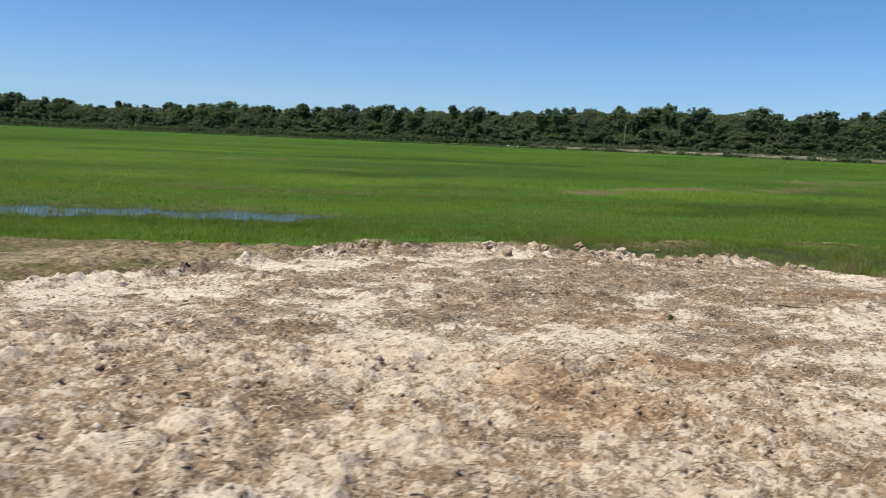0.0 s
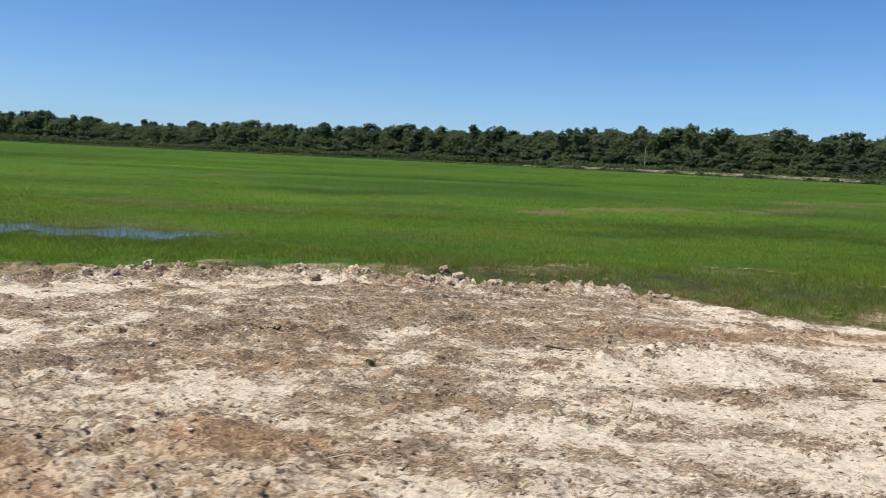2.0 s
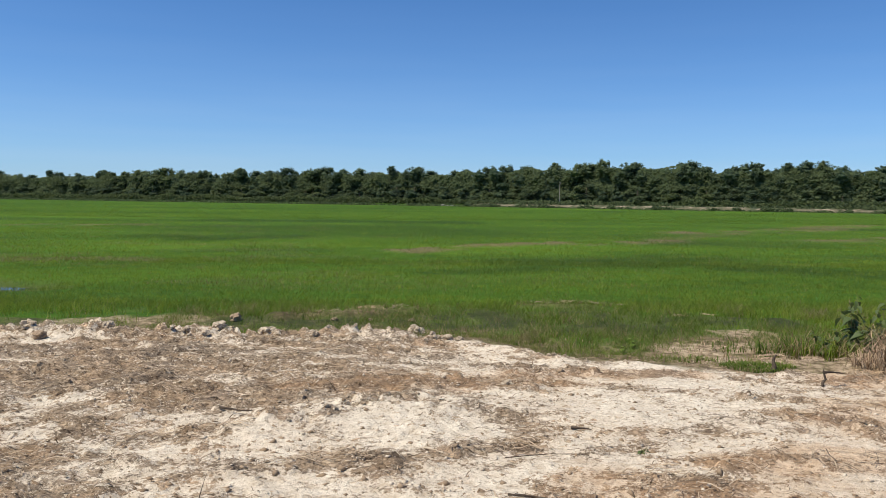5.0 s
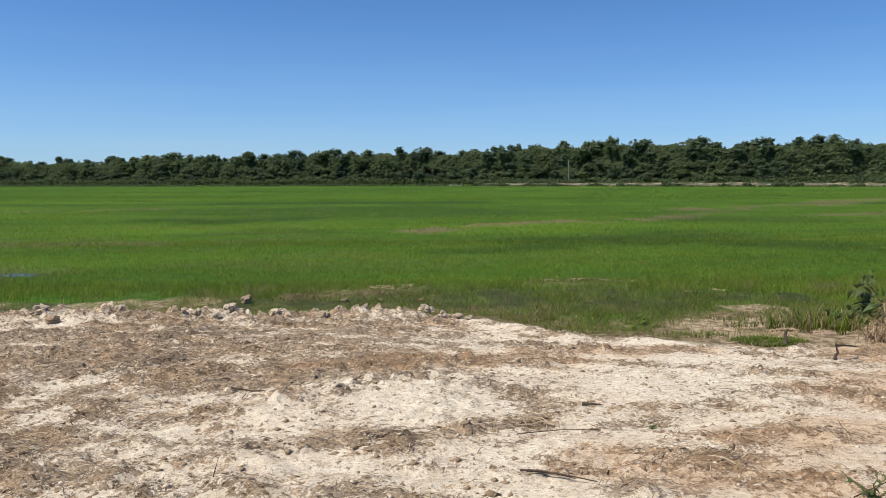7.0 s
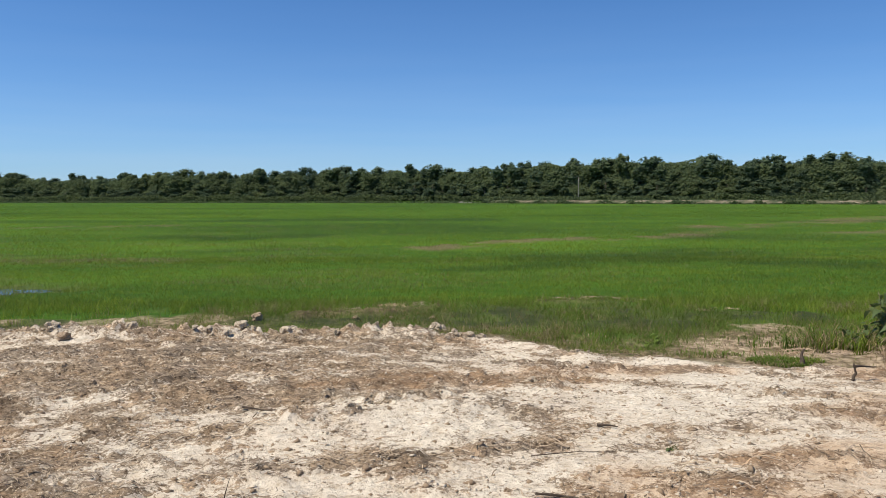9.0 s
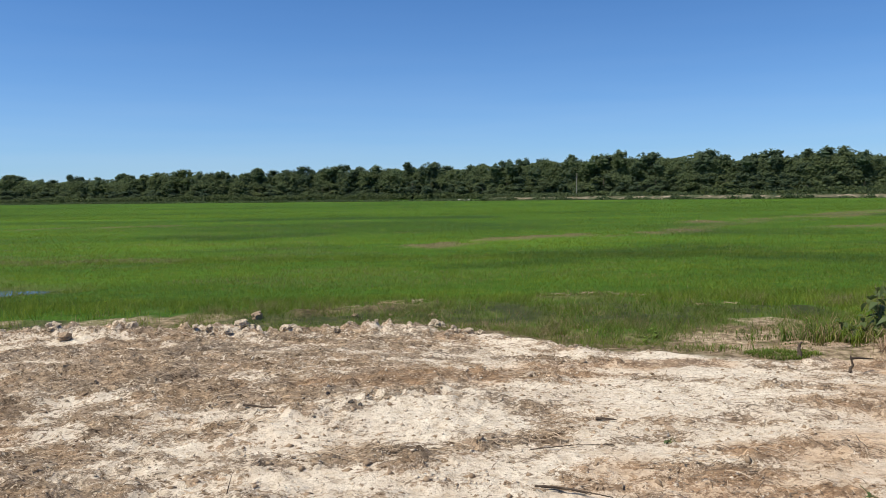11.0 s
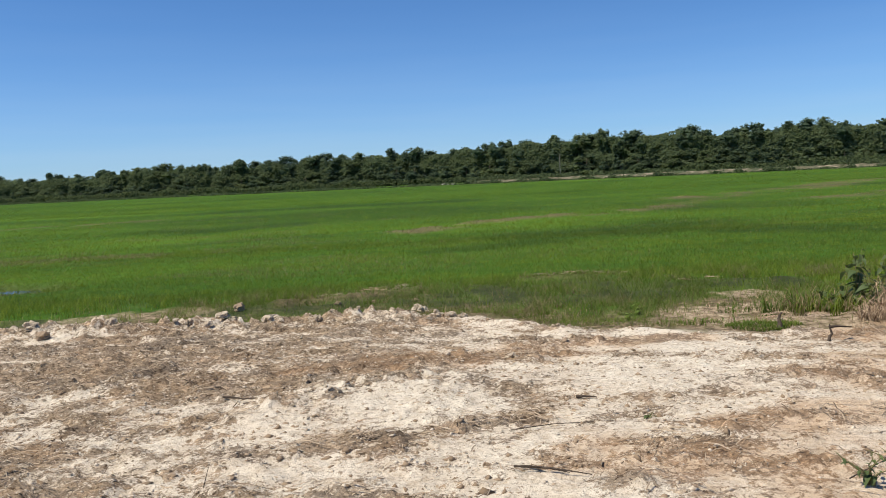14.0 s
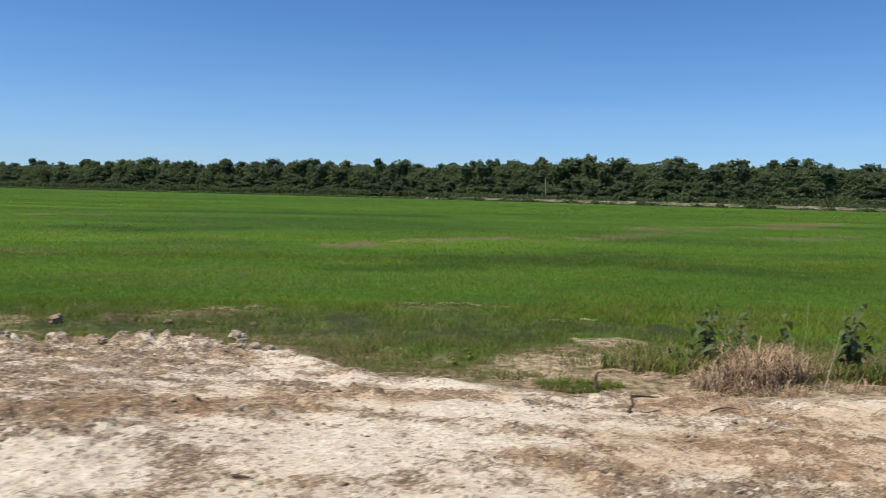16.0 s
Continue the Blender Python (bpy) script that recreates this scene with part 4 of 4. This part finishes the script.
def build_crumbs():
    """Countless small crumbs of clay over the pad."""
    g = np.random.default_rng(31)
    bm = bmesh.new()
    ring = [bm.verts.new(v) for v in ((1, 0, 0), (0, 1, 0), (-1, 0, 0), (0, -1, 0), (0, 0, 1), (0, 0, -1))]
    for a, b in ((0, 1), (1, 2), (2, 3), (3, 0)):
        bm.faces.new((ring[a], ring[b], ring[4]))
        bm.faces.new((ring[b], ring[a], ring[5]))
    bm.verts.index_update()
    bv = np.array([v.co[:] for v in bm.verts])
    bf = np.array([[v.index for v in f.verts] for f in bm.faces])
    bm.free()
    for name, count, lo, hi, mat, label, brownish in (("clay_crumbs", 26000, 0.004, 0.024, CRUMB, "small pale crumbs of dried clay", 0.6), ("mud_crumbs", 28000, 0.004, 0.030, DARKCLOD, "small dark crumbs of damp clay", 0.35)):
        y = 2.4 + 10.2 * g.random(count) ** 1.15
        x = 4 + (g.random(count) - 0.5) * 2 * (0.66 * y + 4)
        h, gap, pad, pond, ridge, litter_shade = surface(x, y)
        ok = (gap > -0.05) & (g.random(count) < (0.25 + 0.75 * (1 - np.abs(litter_shade - brownish))) * (0.15 + 0.85 * step(0.42, 0.62, fbm(x, y, 0.45, 3, 301)))) & (x < 14) & (x > -6)
        x, y, h = x[ok], y[ok], h[ok]
        k = len(x)
        s = lo + (hi - lo) * g.random(k) ** 3.5
        jig = bv[None] * g.uniform(0.5, 1.5, (k, len(bv), 1)) + g.normal(0, 0.25, (k, len(bv), 3))
        V = jig * s[:, None, None] * np.array([1.15, 1.0, 0.75]) + np.stack([x, y, h - s * 0.2 + 0.002], -1)[:, None, :]
        F = bf[None] + (np.arange(k) * len(bv))[:, None, None]
        tagged(new(name, mesh_np(name, V.reshape(-1, 3), F.reshape(-1, 3), mat)), label, "clods", kind="stuff")


build_crumbs()


def build_straw():
    g = np.random.default_rng(41)
    count = 22000
    y = 2.4 + 10.2 * g.random(count) ** 1.1
    x = 4 + (g.random(count) - 0.5) * 2 * (0.66 * y + 4)
    h, gap, pad, pond, ridge, litter_shade = surface(x, y)
    ok = (gap > -0.2) & (g.random(count) < 0.03 + 0.97 * step(0.45, 0.9, litter_shade) * step(0.35, 0.6, fbm(x, y, 0.8, 3, 231))) & (x < 14) & (x > -6)
    x, y, h = x[ok], y[ok], h[ok]
    k = len(x)
    a = g.normal(0.1, 0.9, k)
    n, w = 0.015 + 0.10 * g.random(k) ** 2.5, g.uniform(0.0010, 0.0026, k)
    dx, dy = np.cos(a) * n, np.sin(a) * n
    px, py = -np.sin(a) * w, np.cos(a) * w
    z0, z1 = h + 0.006 + g.uniform(0, 0.012, k), h + 0.006 + g.uniform(0, 0.025, k)
    zm = (z0 + z1) / 2 + g.uniform(0, 0.02, k)
    V = np.stack([np.stack(c, -1) for c in ((x - dx - px, y - dy - py, z0), (x - dx + px, y - dy + py, z0 + 0.003), (x + px * 2, y + py * 2, zm + 0.003), (x - px * 0.5, y - py * 0.5, zm),
                                            (x + dx - px, y + dy - py, z1), (x + dx + px, y + dy + py, z1 + 0.003))], 1).reshape(-1, 3)
    b = np.arange(k)[:, None] * 6
    F = np.concatenate([b + np.array([[0, 3, 2, 1]]), b + np.array([[3, 4, 5, 2]])])
    tagged(new("straw", mesh_np("straw", V, F, DARKSTRAW)), "flattened dry straw litter on the clay", "straw", kind="stuff")


build_straw()


def build_chips():
    """Fine broken straw and soil flakes strewn over the brown parts of the pad."""
    g = np.random.default_rng(51)
    count = 80000
    y = 2.6 + 10.0 * g.random(count) ** 1.25
    x = 4 + (g.random(count) - 0.5) * 2 * (0.62 * y + 3.5)
    h, gap, pad, pond, ridge, litter_shade = surface(x, y)
    ok = (gap > -0.1) & (g.random(count) < 0.04 + 0.96 * step(0.45, 0.95, litter_shade + 1.4 * (fbm(x, y, 0.3, 3, 255) - 0.5))) & (x < 13.5) & (x > -5)
    x, y, h = x[ok], y[ok], h[ok]
    k = len(x)
    a, tilt = g.normal(0.05, 1.0, k), g.normal(0, 0.45, k)
    n, w = 0.005 + 0.022 * g.random(k) ** 2, g.uniform(0.0015, 0.005, k)
    d = np.stack([np.cos(a) * np.cos(tilt), np.sin(a) * np.cos(tilt), np.sin(tilt)], -1) * n[:, None]
    roll = g.normal(0, 0.7, k)
    s = np.stack([-np.sin(a) * np.cos(roll), np.cos(a) * np.cos(roll), np.sin(roll)], -1) * w[:, None]
    c = np.stack([x, y, h + 0.006 + np.abs(d[:, 2]) * 0.5], -1)
    V = np.stack([c - d - s, c + d - s, c + d + s, c - d + s], 1).reshape(-1, 3)
    tagged(new("straw_chips", mesh_np("straw_chips", V, np.arange(len(V)).reshape(-1, 4), DARKSTRAW)), "fine broken straw strewn over brown clay", "straw", kind="stuff")


build_chips()

# ---- weeds, stalks and wood on the pad's rim ----
def leaf_mesh(length, width, droop, fold, mat):
    bm = bmesh.new()
    rows = []
    for k in range(6):
        u = k / 5
        w = width * 0.5 * math.sin(math.pi * min(0.98, 0.08 + 0.92 * u) ** 0.75) ** 0.9
        z = -droop * u * u * length
        c = Vector((0, u * length, z))
        rows.append([bm.verts.new(c + Vector((-w, 0, fold * w))), bm.verts.new(c), bm.verts.new(c + Vector((w, 0, fold * w)))])
    for a, b in zip(rows, rows[1:]):
        for k in (0, 1):
            bm.faces.new((a[k], a[k + 1], b[k + 1], b[k]))
    return from_bm("leaf", bm, mat)


WEED_LEAVES = [leaf_mesh(*shape, WEED) for shape in ((0.11, 0.075, 0.5, 0.25), (0.09, 0.055, 0.8, 0.35), (0.13, 0.085, 0.9, 0.2), (0.07, 0.04, 0.3, 0.3))]
LIGHT_LEAVES = [leaf_mesh(*shape, LIGHTWEED) for shape in ((0.11, 0.06, 0.5, 0.25), (0.09, 0.05, 0.8, 0.35))]
STEM = plain_material("green_stem", [(0.3, (0.12, 0.11, 0.05)), (0.7, (0.24, 0.21, 0.10))], 20, lift=0.004)


def build_weed(x, y, tall, seed, stems=3, per=8, spread=0.18, label="broadleaf weed with drooping dark green leaves", size=1.0):
    r = random.Random(seed)
    base = tagged(new("weed"), label, "weed", "weeds beside the clay pad")
    base.location = (x, y, ground_at(x, y))
    if tall > 0.4:
        tall, per = tall * 1.4, per + 3
    for s in range(stems):
        bm = bmesh.new()
        a, out, up = r.uniform(0, 6.28), r.uniform(0.2, 1) * spread, tall * r.uniform(0.65, 1.0)
        pts = [Vector((0.02 * math.cos(a), 0.02 * math.sin(a), -0.03))]
        for k in range(1, 6):
            u = k / 5
            pts.append(Vector((out * math.cos(a) * u ** 1.5 + r.uniform(-0.012, 0.012), out * math.sin(a) * u ** 1.5 + r.uniform(-0.012, 0.012), up * u)))
        tube(bm, pts, [0.007, 0.006, 0.005, 0.004, 0.003, 0.0015], 5)
        stem = part("stem", from_bm("stem", bm, STEM), base)
        for k in range(per):
            u = 0.22 + 0.78 * (k + r.random() * 0.6) / per
            i = min(4, int(u * 5))
            p = pts[i].lerp(pts[i + 1], u * 5 - i)
            leaf = part("leaf", r.choice(LIGHT_LEAVES if "bright" in label else WEED_LEAVES), stem)
            sc = size * r.uniform(0.7, 1.25) * (1.15 - 0.5 * u)
            leaf.matrix_basis = Matrix.LocRotScale(p, Euler((r.uniform(-0.4, 0.5), r.uniform(-0.5, 0.5), k * 2.4 + r.uniform(-0.5, 0.5))), (sc, sc, sc))
    return base


for row in ((11.42, 11.98, 0.64, 1, 5, 8, 0.28), (11.55, 11.85, 0.52, 2, 6, 8, 0.34), (11.2, 12.1, 0.40, 9, 4, 7, 0.3), (11.9, 12.13, 0.70, 3, 2, 5, 0.12), (12.2, 11.7, 0.64, 4, 2, 4, 0.12),
            (12.95, 11.7, 0.68, 5, 4, 8, 0.2), (13.2, 11.9, 0.55, 6, 4, 7, 0.3), (13.6, 11.7, 0.75, 7, 4, 8, 0.2), (14.1, 12.0, 0.75, 8, 3, 8, 0.3)):
    build_weed(*row, size=1.3)
build_weed(8.68, 12.68, 0.17, 11, 5, 4, 0.10, "small bright green weed in the wet grass", 0.75)
build_weed(8.45, 12.4, 0.12, 12, 3, 4, 0.10, "small bright green weed in the wet grass", 0.65)
build_weed(2.40, 7.46, 0.09, 13, 6, 4, 0.12, "low green weed on bare clay", 0.45)
build_weed(7.05, 7.25, 0.05, 14, 4, 3, 0.06, "low green weed on bare clay", 0.35)
build_weed(7.68, 5.78, 0.18, 15, 6, 6, 0.20, "sprawling weed with small leaves on clay", 0.36)
build_weed(7.92, 5.85, 0.16, 16, 5, 6, 0.2, "sprawling weed with small leaves on clay", 0.42)


def build_tuft(name, x, y, count, radius, tall, mat, seed, label, flop=1.0, stiff=0.003, mound=0.0):
    """A clump of stems rising and bending outwards from one base."""
    g = np.random.default_rng(seed)
    a, rad = g.uniform(0, 2 * math.pi, count), radius * np.sqrt(g.random(count))
    px, py = rad * np.cos(a), rad * np.sin(a) * 0.7
    hh = surface(x + px, y + py)[0] - 0.01 + mound * (1 - (rad / radius) ** 2)
    t = tall * g.uniform(0.45, 1.0, count)
    da = a + g.normal(0, 1.5, count)
    out = t * flop * g.uniform(0.2, 1.1, count)
    w = stiff * g.uniform(0.6, 1.5, count)
    rows = []
    for u, lift, wide in ((0, 0, 1), (0.4, 0.55, 0.95), (0.75, 0.88, 0.7), (1.0, 0.85, 0.25)):
        cx, cy, cz = x + px + np.cos(da) * out * u ** 1.4, y + py + np.sin(da) * out * u ** 1.4, hh + t * lift - (flop > 0.9) * t * 0.55 * g.random(count) * u ** 2.5
        rows += [np.stack([cx - np.sin(da) * w * wide, cy + np.cos(da) * w * wide, cz], -1), np.stack([cx + np.sin(da) * w * wide, cy - np.cos(da) * w * wide, cz], -1)]
    V = np.stack(rows, 1).reshape(-1, 3)
    b = np.arange(count)[:, None] * 8
    F = np.concatenate([b + np.array([[k, k + 1, k + 3, k + 2]]) for k in (0, 2, 4)])
    n = len(V)
    me = mesh_np(name, V - np.array([x, y, 0]), F, mat, dict(tone=np.full(n, 0.2 if "bright" in label else 0.12), dry=np.repeat((g.random(count) < (0.08 if "bright" in label else 0.35)) * 0.85, 8)))
    ob = tagged(new(name, me), label, "grass clump", "grass clumps beside the clay pad", kind="stuff")
    ob.location = (x, y, 0)
    return ob


DRY = "mound of dry bleached grass leaning over the clay rim"
build_tuft("dry_grass_clump", 11.1, 10.95, 300, 0.30, 0.22, STRAW, 61, DRY, 1.5, 0.0042, 0.03)
build_tuft("dry_grass_clump", 11.45, 11.1, 420, 0.32, 0.36, STRAW, 66, DRY, 1.3, 0.0042, 0.06)
build_tuft("dry_grass_clump", 11.8, 11.3, 420, 0.28, 0.48, STRAW, 62, DRY, 1.1, 0.0042, 0.08)
build_tuft("dry_grass_clump", 12.05, 11.3, 260, 0.25, 0.34, STRAW, 68, DRY, 1.2, 0.0042, 0.05)
build_tuft("dry_grass_clump", 11.6, 10.8, 260, 0.40, 0.16, STRAW, 65, DRY, 1.8, 0.0038, 0.02)
build_tuft("dry_grass_clump", 11.8, 11.4, 60, 0.45, 0.58, STRAW, 67, DRY, 1.0, 0.004, 0.05)
build_tuft("dry_grass_clump", 10.8, 10.5, 160, 0.45, 0.08, STRAW, 63, DRY, 1.6, 0.003)
build_tuft("dry_grass_clump", 12.5, 11.0, 160, 0.4, 0.12, STRAW, 64, DRY, 1.4, 0.0035)
for k, (x, y, n, rad, t) in enumerate(((10.75, 12.2, 130, 0.40, 0.40), (11.05, 11.9, 130, 0.40, 0.38), (11.3, 12.5, 120, 0.4, 0.42), (12.5, 12.0, 130, 0.40, 0.40), (12.9, 11.7, 120, 0.45, 0.38),
                                       (13.5, 11.5, 130, 0.5, 0.42), (14.0, 11.6, 120, 0.5, 0.42), (9.0, 11.6, 60, 0.3, 0.12), (9.3, 11.5, 60, 0.35, 0.12), (10.3, 12.6, 80, 0.4, 0.18))):
    build_tuft("grass_tuft", x, y, n * 2, rad * 1.4, t * 0.9, GRASS, 70 + k, "tall dark green grass tuft at the pad's rim", 1.1, 0.005)
build_tuft("grass_tuft", 9.5, 10.88, 600, 0.36, 0.08, GRASS, 85, "patch of short bright grass on the clay rim", 1.0, 0.004)
build_tuft("grass_tuft", 9.85, 11.0, 380, 0.26, 0.08, GRASS, 86, "patch of short bright grass on the clay rim", 1.0, 0.004)
for k, (x, y, n) in enumerate(((9.2, 11.7, 90), (9.6, 12.2, 90), (10.0, 11.5, 110), (8.9, 11.2, 70), (7.9, 13.0, 80), (9.9, 13.0, 90), (10.6, 13.4, 90))):
    build_tuft("dry_grass_clump", x, y, n // 3, 0.35, 0.07, STRAW, 90 + k, "thin tuft of dry straw among the green grass", 0.7, 0.004)


def build_wisp(x, y, long, turn, count, seed, label="tangled wisp of dry brown straw on clay", thick=0.0022, mat=None, lift=0.0):
    """Loose straw strands lying along one another on the ground."""
    g = np.random.default_rng(seed)
    count = int(count * 0.4)
    a = radians(turn) + g.normal(0, 0.55, count)
    n = long * (0.06 + 0.42 * g.random(count) ** 2.2)
    cx, cy = x + math.cos(radians(turn)) * g.normal(0, long * 0.22, count), y + math.sin(radians(turn)) * g.normal(0, long * 0.22, count) + g.normal(0, 0.06, count)
    curl = g.normal(0, 0.14, count)
    rows = []
    w = thick * g.uniform(0.6, 1.4, count)
    rise = g.uniform(0.004, 0.026, count)
    for u in (-0.5, -0.25, 0, 0.25, 0.5):
        b = a + curl * u * 2
        px, py = cx + np.cos(b) * n * u, cy + np.sin(b) * n * u
        pz = surface(px, py)[0] + 0.008 + lift + rise * (1 - 3 * u * u) + g.normal(0, 0.004, count)
        rows += [np.stack([px + np.sin(b) * w, py - np.cos(b) * w, pz], -1), np.stack([px - np.sin(b) * w, py + np.cos(b) * w, pz + w], -1)]
    V = np.stack(rows, 1).reshape(-1, 3) - np.array([x, y, 0])
    base = np.arange(count)[:, None] * 10
    F = np.concatenate([base + np.array([[k, k + 1, k + 3, k + 2]]) for k in (0, 2, 4, 6)])
    ob = tagged(new("straw_wisp", mesh_np("straw_wisp", V, F, mat or DARKSTRAW)), label, "straw", kind="stuff")
    ob.location = (x, y, 0)
    return ob


for k, row in enumerate(((4.75, 7.12, 0.7, 5, 90), (5.1, 7.18, 0.8, 10, 80), (5.95, 7.5, 0.6, 20, 80), (6.25, 7.45, 0.6, -15, 70), (7.4, 7.55, 0.3, 5, 40), (3.55, 7.75, 0.6, 10, 80), (7.7, 8.95, 0.45, -5, 40),
                         (8.5, 8.3, 0.7, 8, 70), (7.0, 6.8, 0.6, 5, 50), (4.2, 7.85, 0.4, 15, 40), (8.9, 7.1, 1.0, -6, 120), (2.1, 6.1, 0.9, 15, 90), (0.8, 5.3, 0.9, 10, 110), (9.6, 8.9, 1.0, -8, 110),
                         (10.9, 9.2, 0.9, 5, 100), (10.4, 10.15, 0.7, 12, 90), (5.3, 9.7, 0.9, 8, 90), (6.4, 9.95, 0.9, 4, 90), (1.3, 7.7, 0.8, 12, 80), (3.1, 9.7, 0.9, 5, 80), (-1.8, 4.7, 1.0, 8, 120),
                         (1.8, 4.9, 0.8, -10, 90), (0.4, 6.3, 0.6, 20, 60), (7.9, 10.15, 0.9, 2, 60), (4.4, 5.6, 0.7, 10, 70), (11.2, 10.45, 0.8, 4, 130), (11.8, 10.35, 0.9, -5, 150), (12.4, 10.4, 0.8, 6, 130), (11.5, 10.1, 0.8, 8, 90), (12.3, 9.8, 0.9, 2, 90))):
    build_wisp(*row, 130 + k)
for k, row in enumerate(((8.0, 16.75, 0.5, 6, 40), (8.6, 16.8, 0.5, 5, 60), (9.2, 16.9, 0.5, 6, 60), (9.7, 16.95, 0.5, 8, 50), (4.9, 15.9, 0.7, 20, 70), (4.2, 15.65, 0.7, 20, 60), (5.4, 16.1, 0.6, 18, 50), (10.4, 15.55, 0.5, 5, 40), (10.9, 15.6, 0.5, -5, 40),
                         (9.8, 12.6, 0.4, 8, 90), (10.4, 12.3, 0.4, -6, 90), (10.9, 12.9, 0.4, 6, 70), (10.6, 11.4, 0.4, 8, 90), (10.0, 11.4, 0.4, -4, 80),
                         (9.6, 11.6, 0.4, 4, 120), (10.2, 11.8, 0.45, -5, 140), (10.7, 11.7, 0.4, 8, 140), (10.4, 11.2, 0.4, 0, 120), (11.0, 11.4, 0.4, 5, 120), (10.9, 10.7, 0.4, 8, 120), (1.6, 13.6, 0.6, 10, 60), (2.6, 13.9, 0.6, 4, 50), (-0.8, 13.0, 0.6, 12, 50), (0.5, 14.0, 0.6, 2, 50))):
    build_wisp(*row, 170 + k, "bleached straw lying among the wet grass", 0.0024, STRAW if k % 3 == 1 else DARKSTRAW, 0.02)


def build_twig(points, radius, label="dark dead twig lying on the clay", mat=None, name="twig", arm=None):
    """A crooked stick through the given places, with a side arm if given; heights are above the ground."""
    bm = bmesh.new()
    x0, y0, _ = points[0]
    r = random.Random(int(x0 * 100))
    upright = max(z for x, y, z in points) > 0.11
    for run, thick in ((points, radius), (arm, radius * 0.8)):
        if run:
            pts = [Vector((x - x0, y - y0, (ground_at(x0, y0) if upright else ground_at(x, y)) + z)) for x, y, z in run]
            fine = [pts[0]]
            for a, b in zip(pts, pts[1:]):
                for u in (0.33, 0.66, 1.0):
                    fine.append(a.lerp(b, u) + Vector((r.uniform(-1, 1), r.uniform(-1, 1), r.uniform(0, 1))) * thick * 0.25)
            n = len(fine)
            tube(bm, fine, [0.6 * thick * (1 - 0.7 * k / (n - 1)) for k in range(n)], 6)
    ob = tagged(new(name, from_bm(name, bm, mat or TWIG)), label, "twig", "twigs on the clay")
    ob.location = (x0, y0, 0)
    return ob


build_twig([(9.78, 9.85, -0.02), (9.84, 9.87, 0.06), (9.82, 9.88, 0.17)], 0.034, "dark crooked root standing out of the clay", arm=[(9.82, 9.88, 0.14), (9.95, 9.90, 0.13), (10.10, 9.95, 0.11)])
build_twig([(9.72, 10.75, 0.0), (9.75, 10.78, 0.08), (9.76, 10.79, 0.19)], 0.055, "short dark stump at the clay rim")
build_twig([(12.04, 10.61, 0.0), (12.12, 10.65, 0.25), (12.24, 10.7, 0.62)], 0.007, "pale dry weed stalk leaning at the rim", PALEWOOD, "stalk")
build_twig([(12.75, 12.3, 0.1), (12.8, 12.3, 0.5), (12.82, 12.32, 0.85)], 0.004, "pale dry weed stalk among green weeds", PALEWOOD, "stalk")
build_twig([(6.05, 6.42, 0.02), (6.2, 6.3, 0.03), (6.4, 6.2, 0.01)], 0.016)
build_twig([(6.0, 6.36, 0.02), (6.15, 6.33, 0.03), (6.3, 6.28, 0.01)], 0.012)
build_twig([(3.92, 8.47, 0.02), (4.1, 8.38, 0.03), (4.32, 8.28, 0.02)], 0.018)
build_twig([(6.70, 7.88, 0.02), (6.84, 7.81, 0.02)], 0.022)
build_twig([(6.1, 7.2, 0.01), (6.4, 7.22, 0.02), (6.8, 7.15, 0.01)], 0.008)
build_twig([(10.6, 9.98, 0.02), (10.75, 9.95, 0.035), (10.88, 9.9, 0.02)], 0.016)
build_twig([(4.3, 6.35, 0.0), (4.33, 6.4, 0.12)], 0.006)
build_twig([(7.6, 5.82, 0.02), (7.85, 5.9, 0.08), (8.15, 5.95, 0.10)], 0.006)


# ---- pale stones by the far bank ----
for x, y, s in ((19.6, 254, 0.55), (21.0, 254, 0.4), (22.6, 253.5, 0.45), (89.6, 211.5, 0.45), (90.8, 211.0, 0.35)):
    ob = tagged(new("stone", clod_mesh(int(x * 10), 0.6, PALEWOOD, 2)), "pale stone lying at the field's far edge", "stone", "pale stones at the field's edge")
    ob.matrix_basis = Matrix.LocRotScale((x, y, FIELD + s * 0.4), Euler((0, 0, x)), (s * 1.6, s, s))
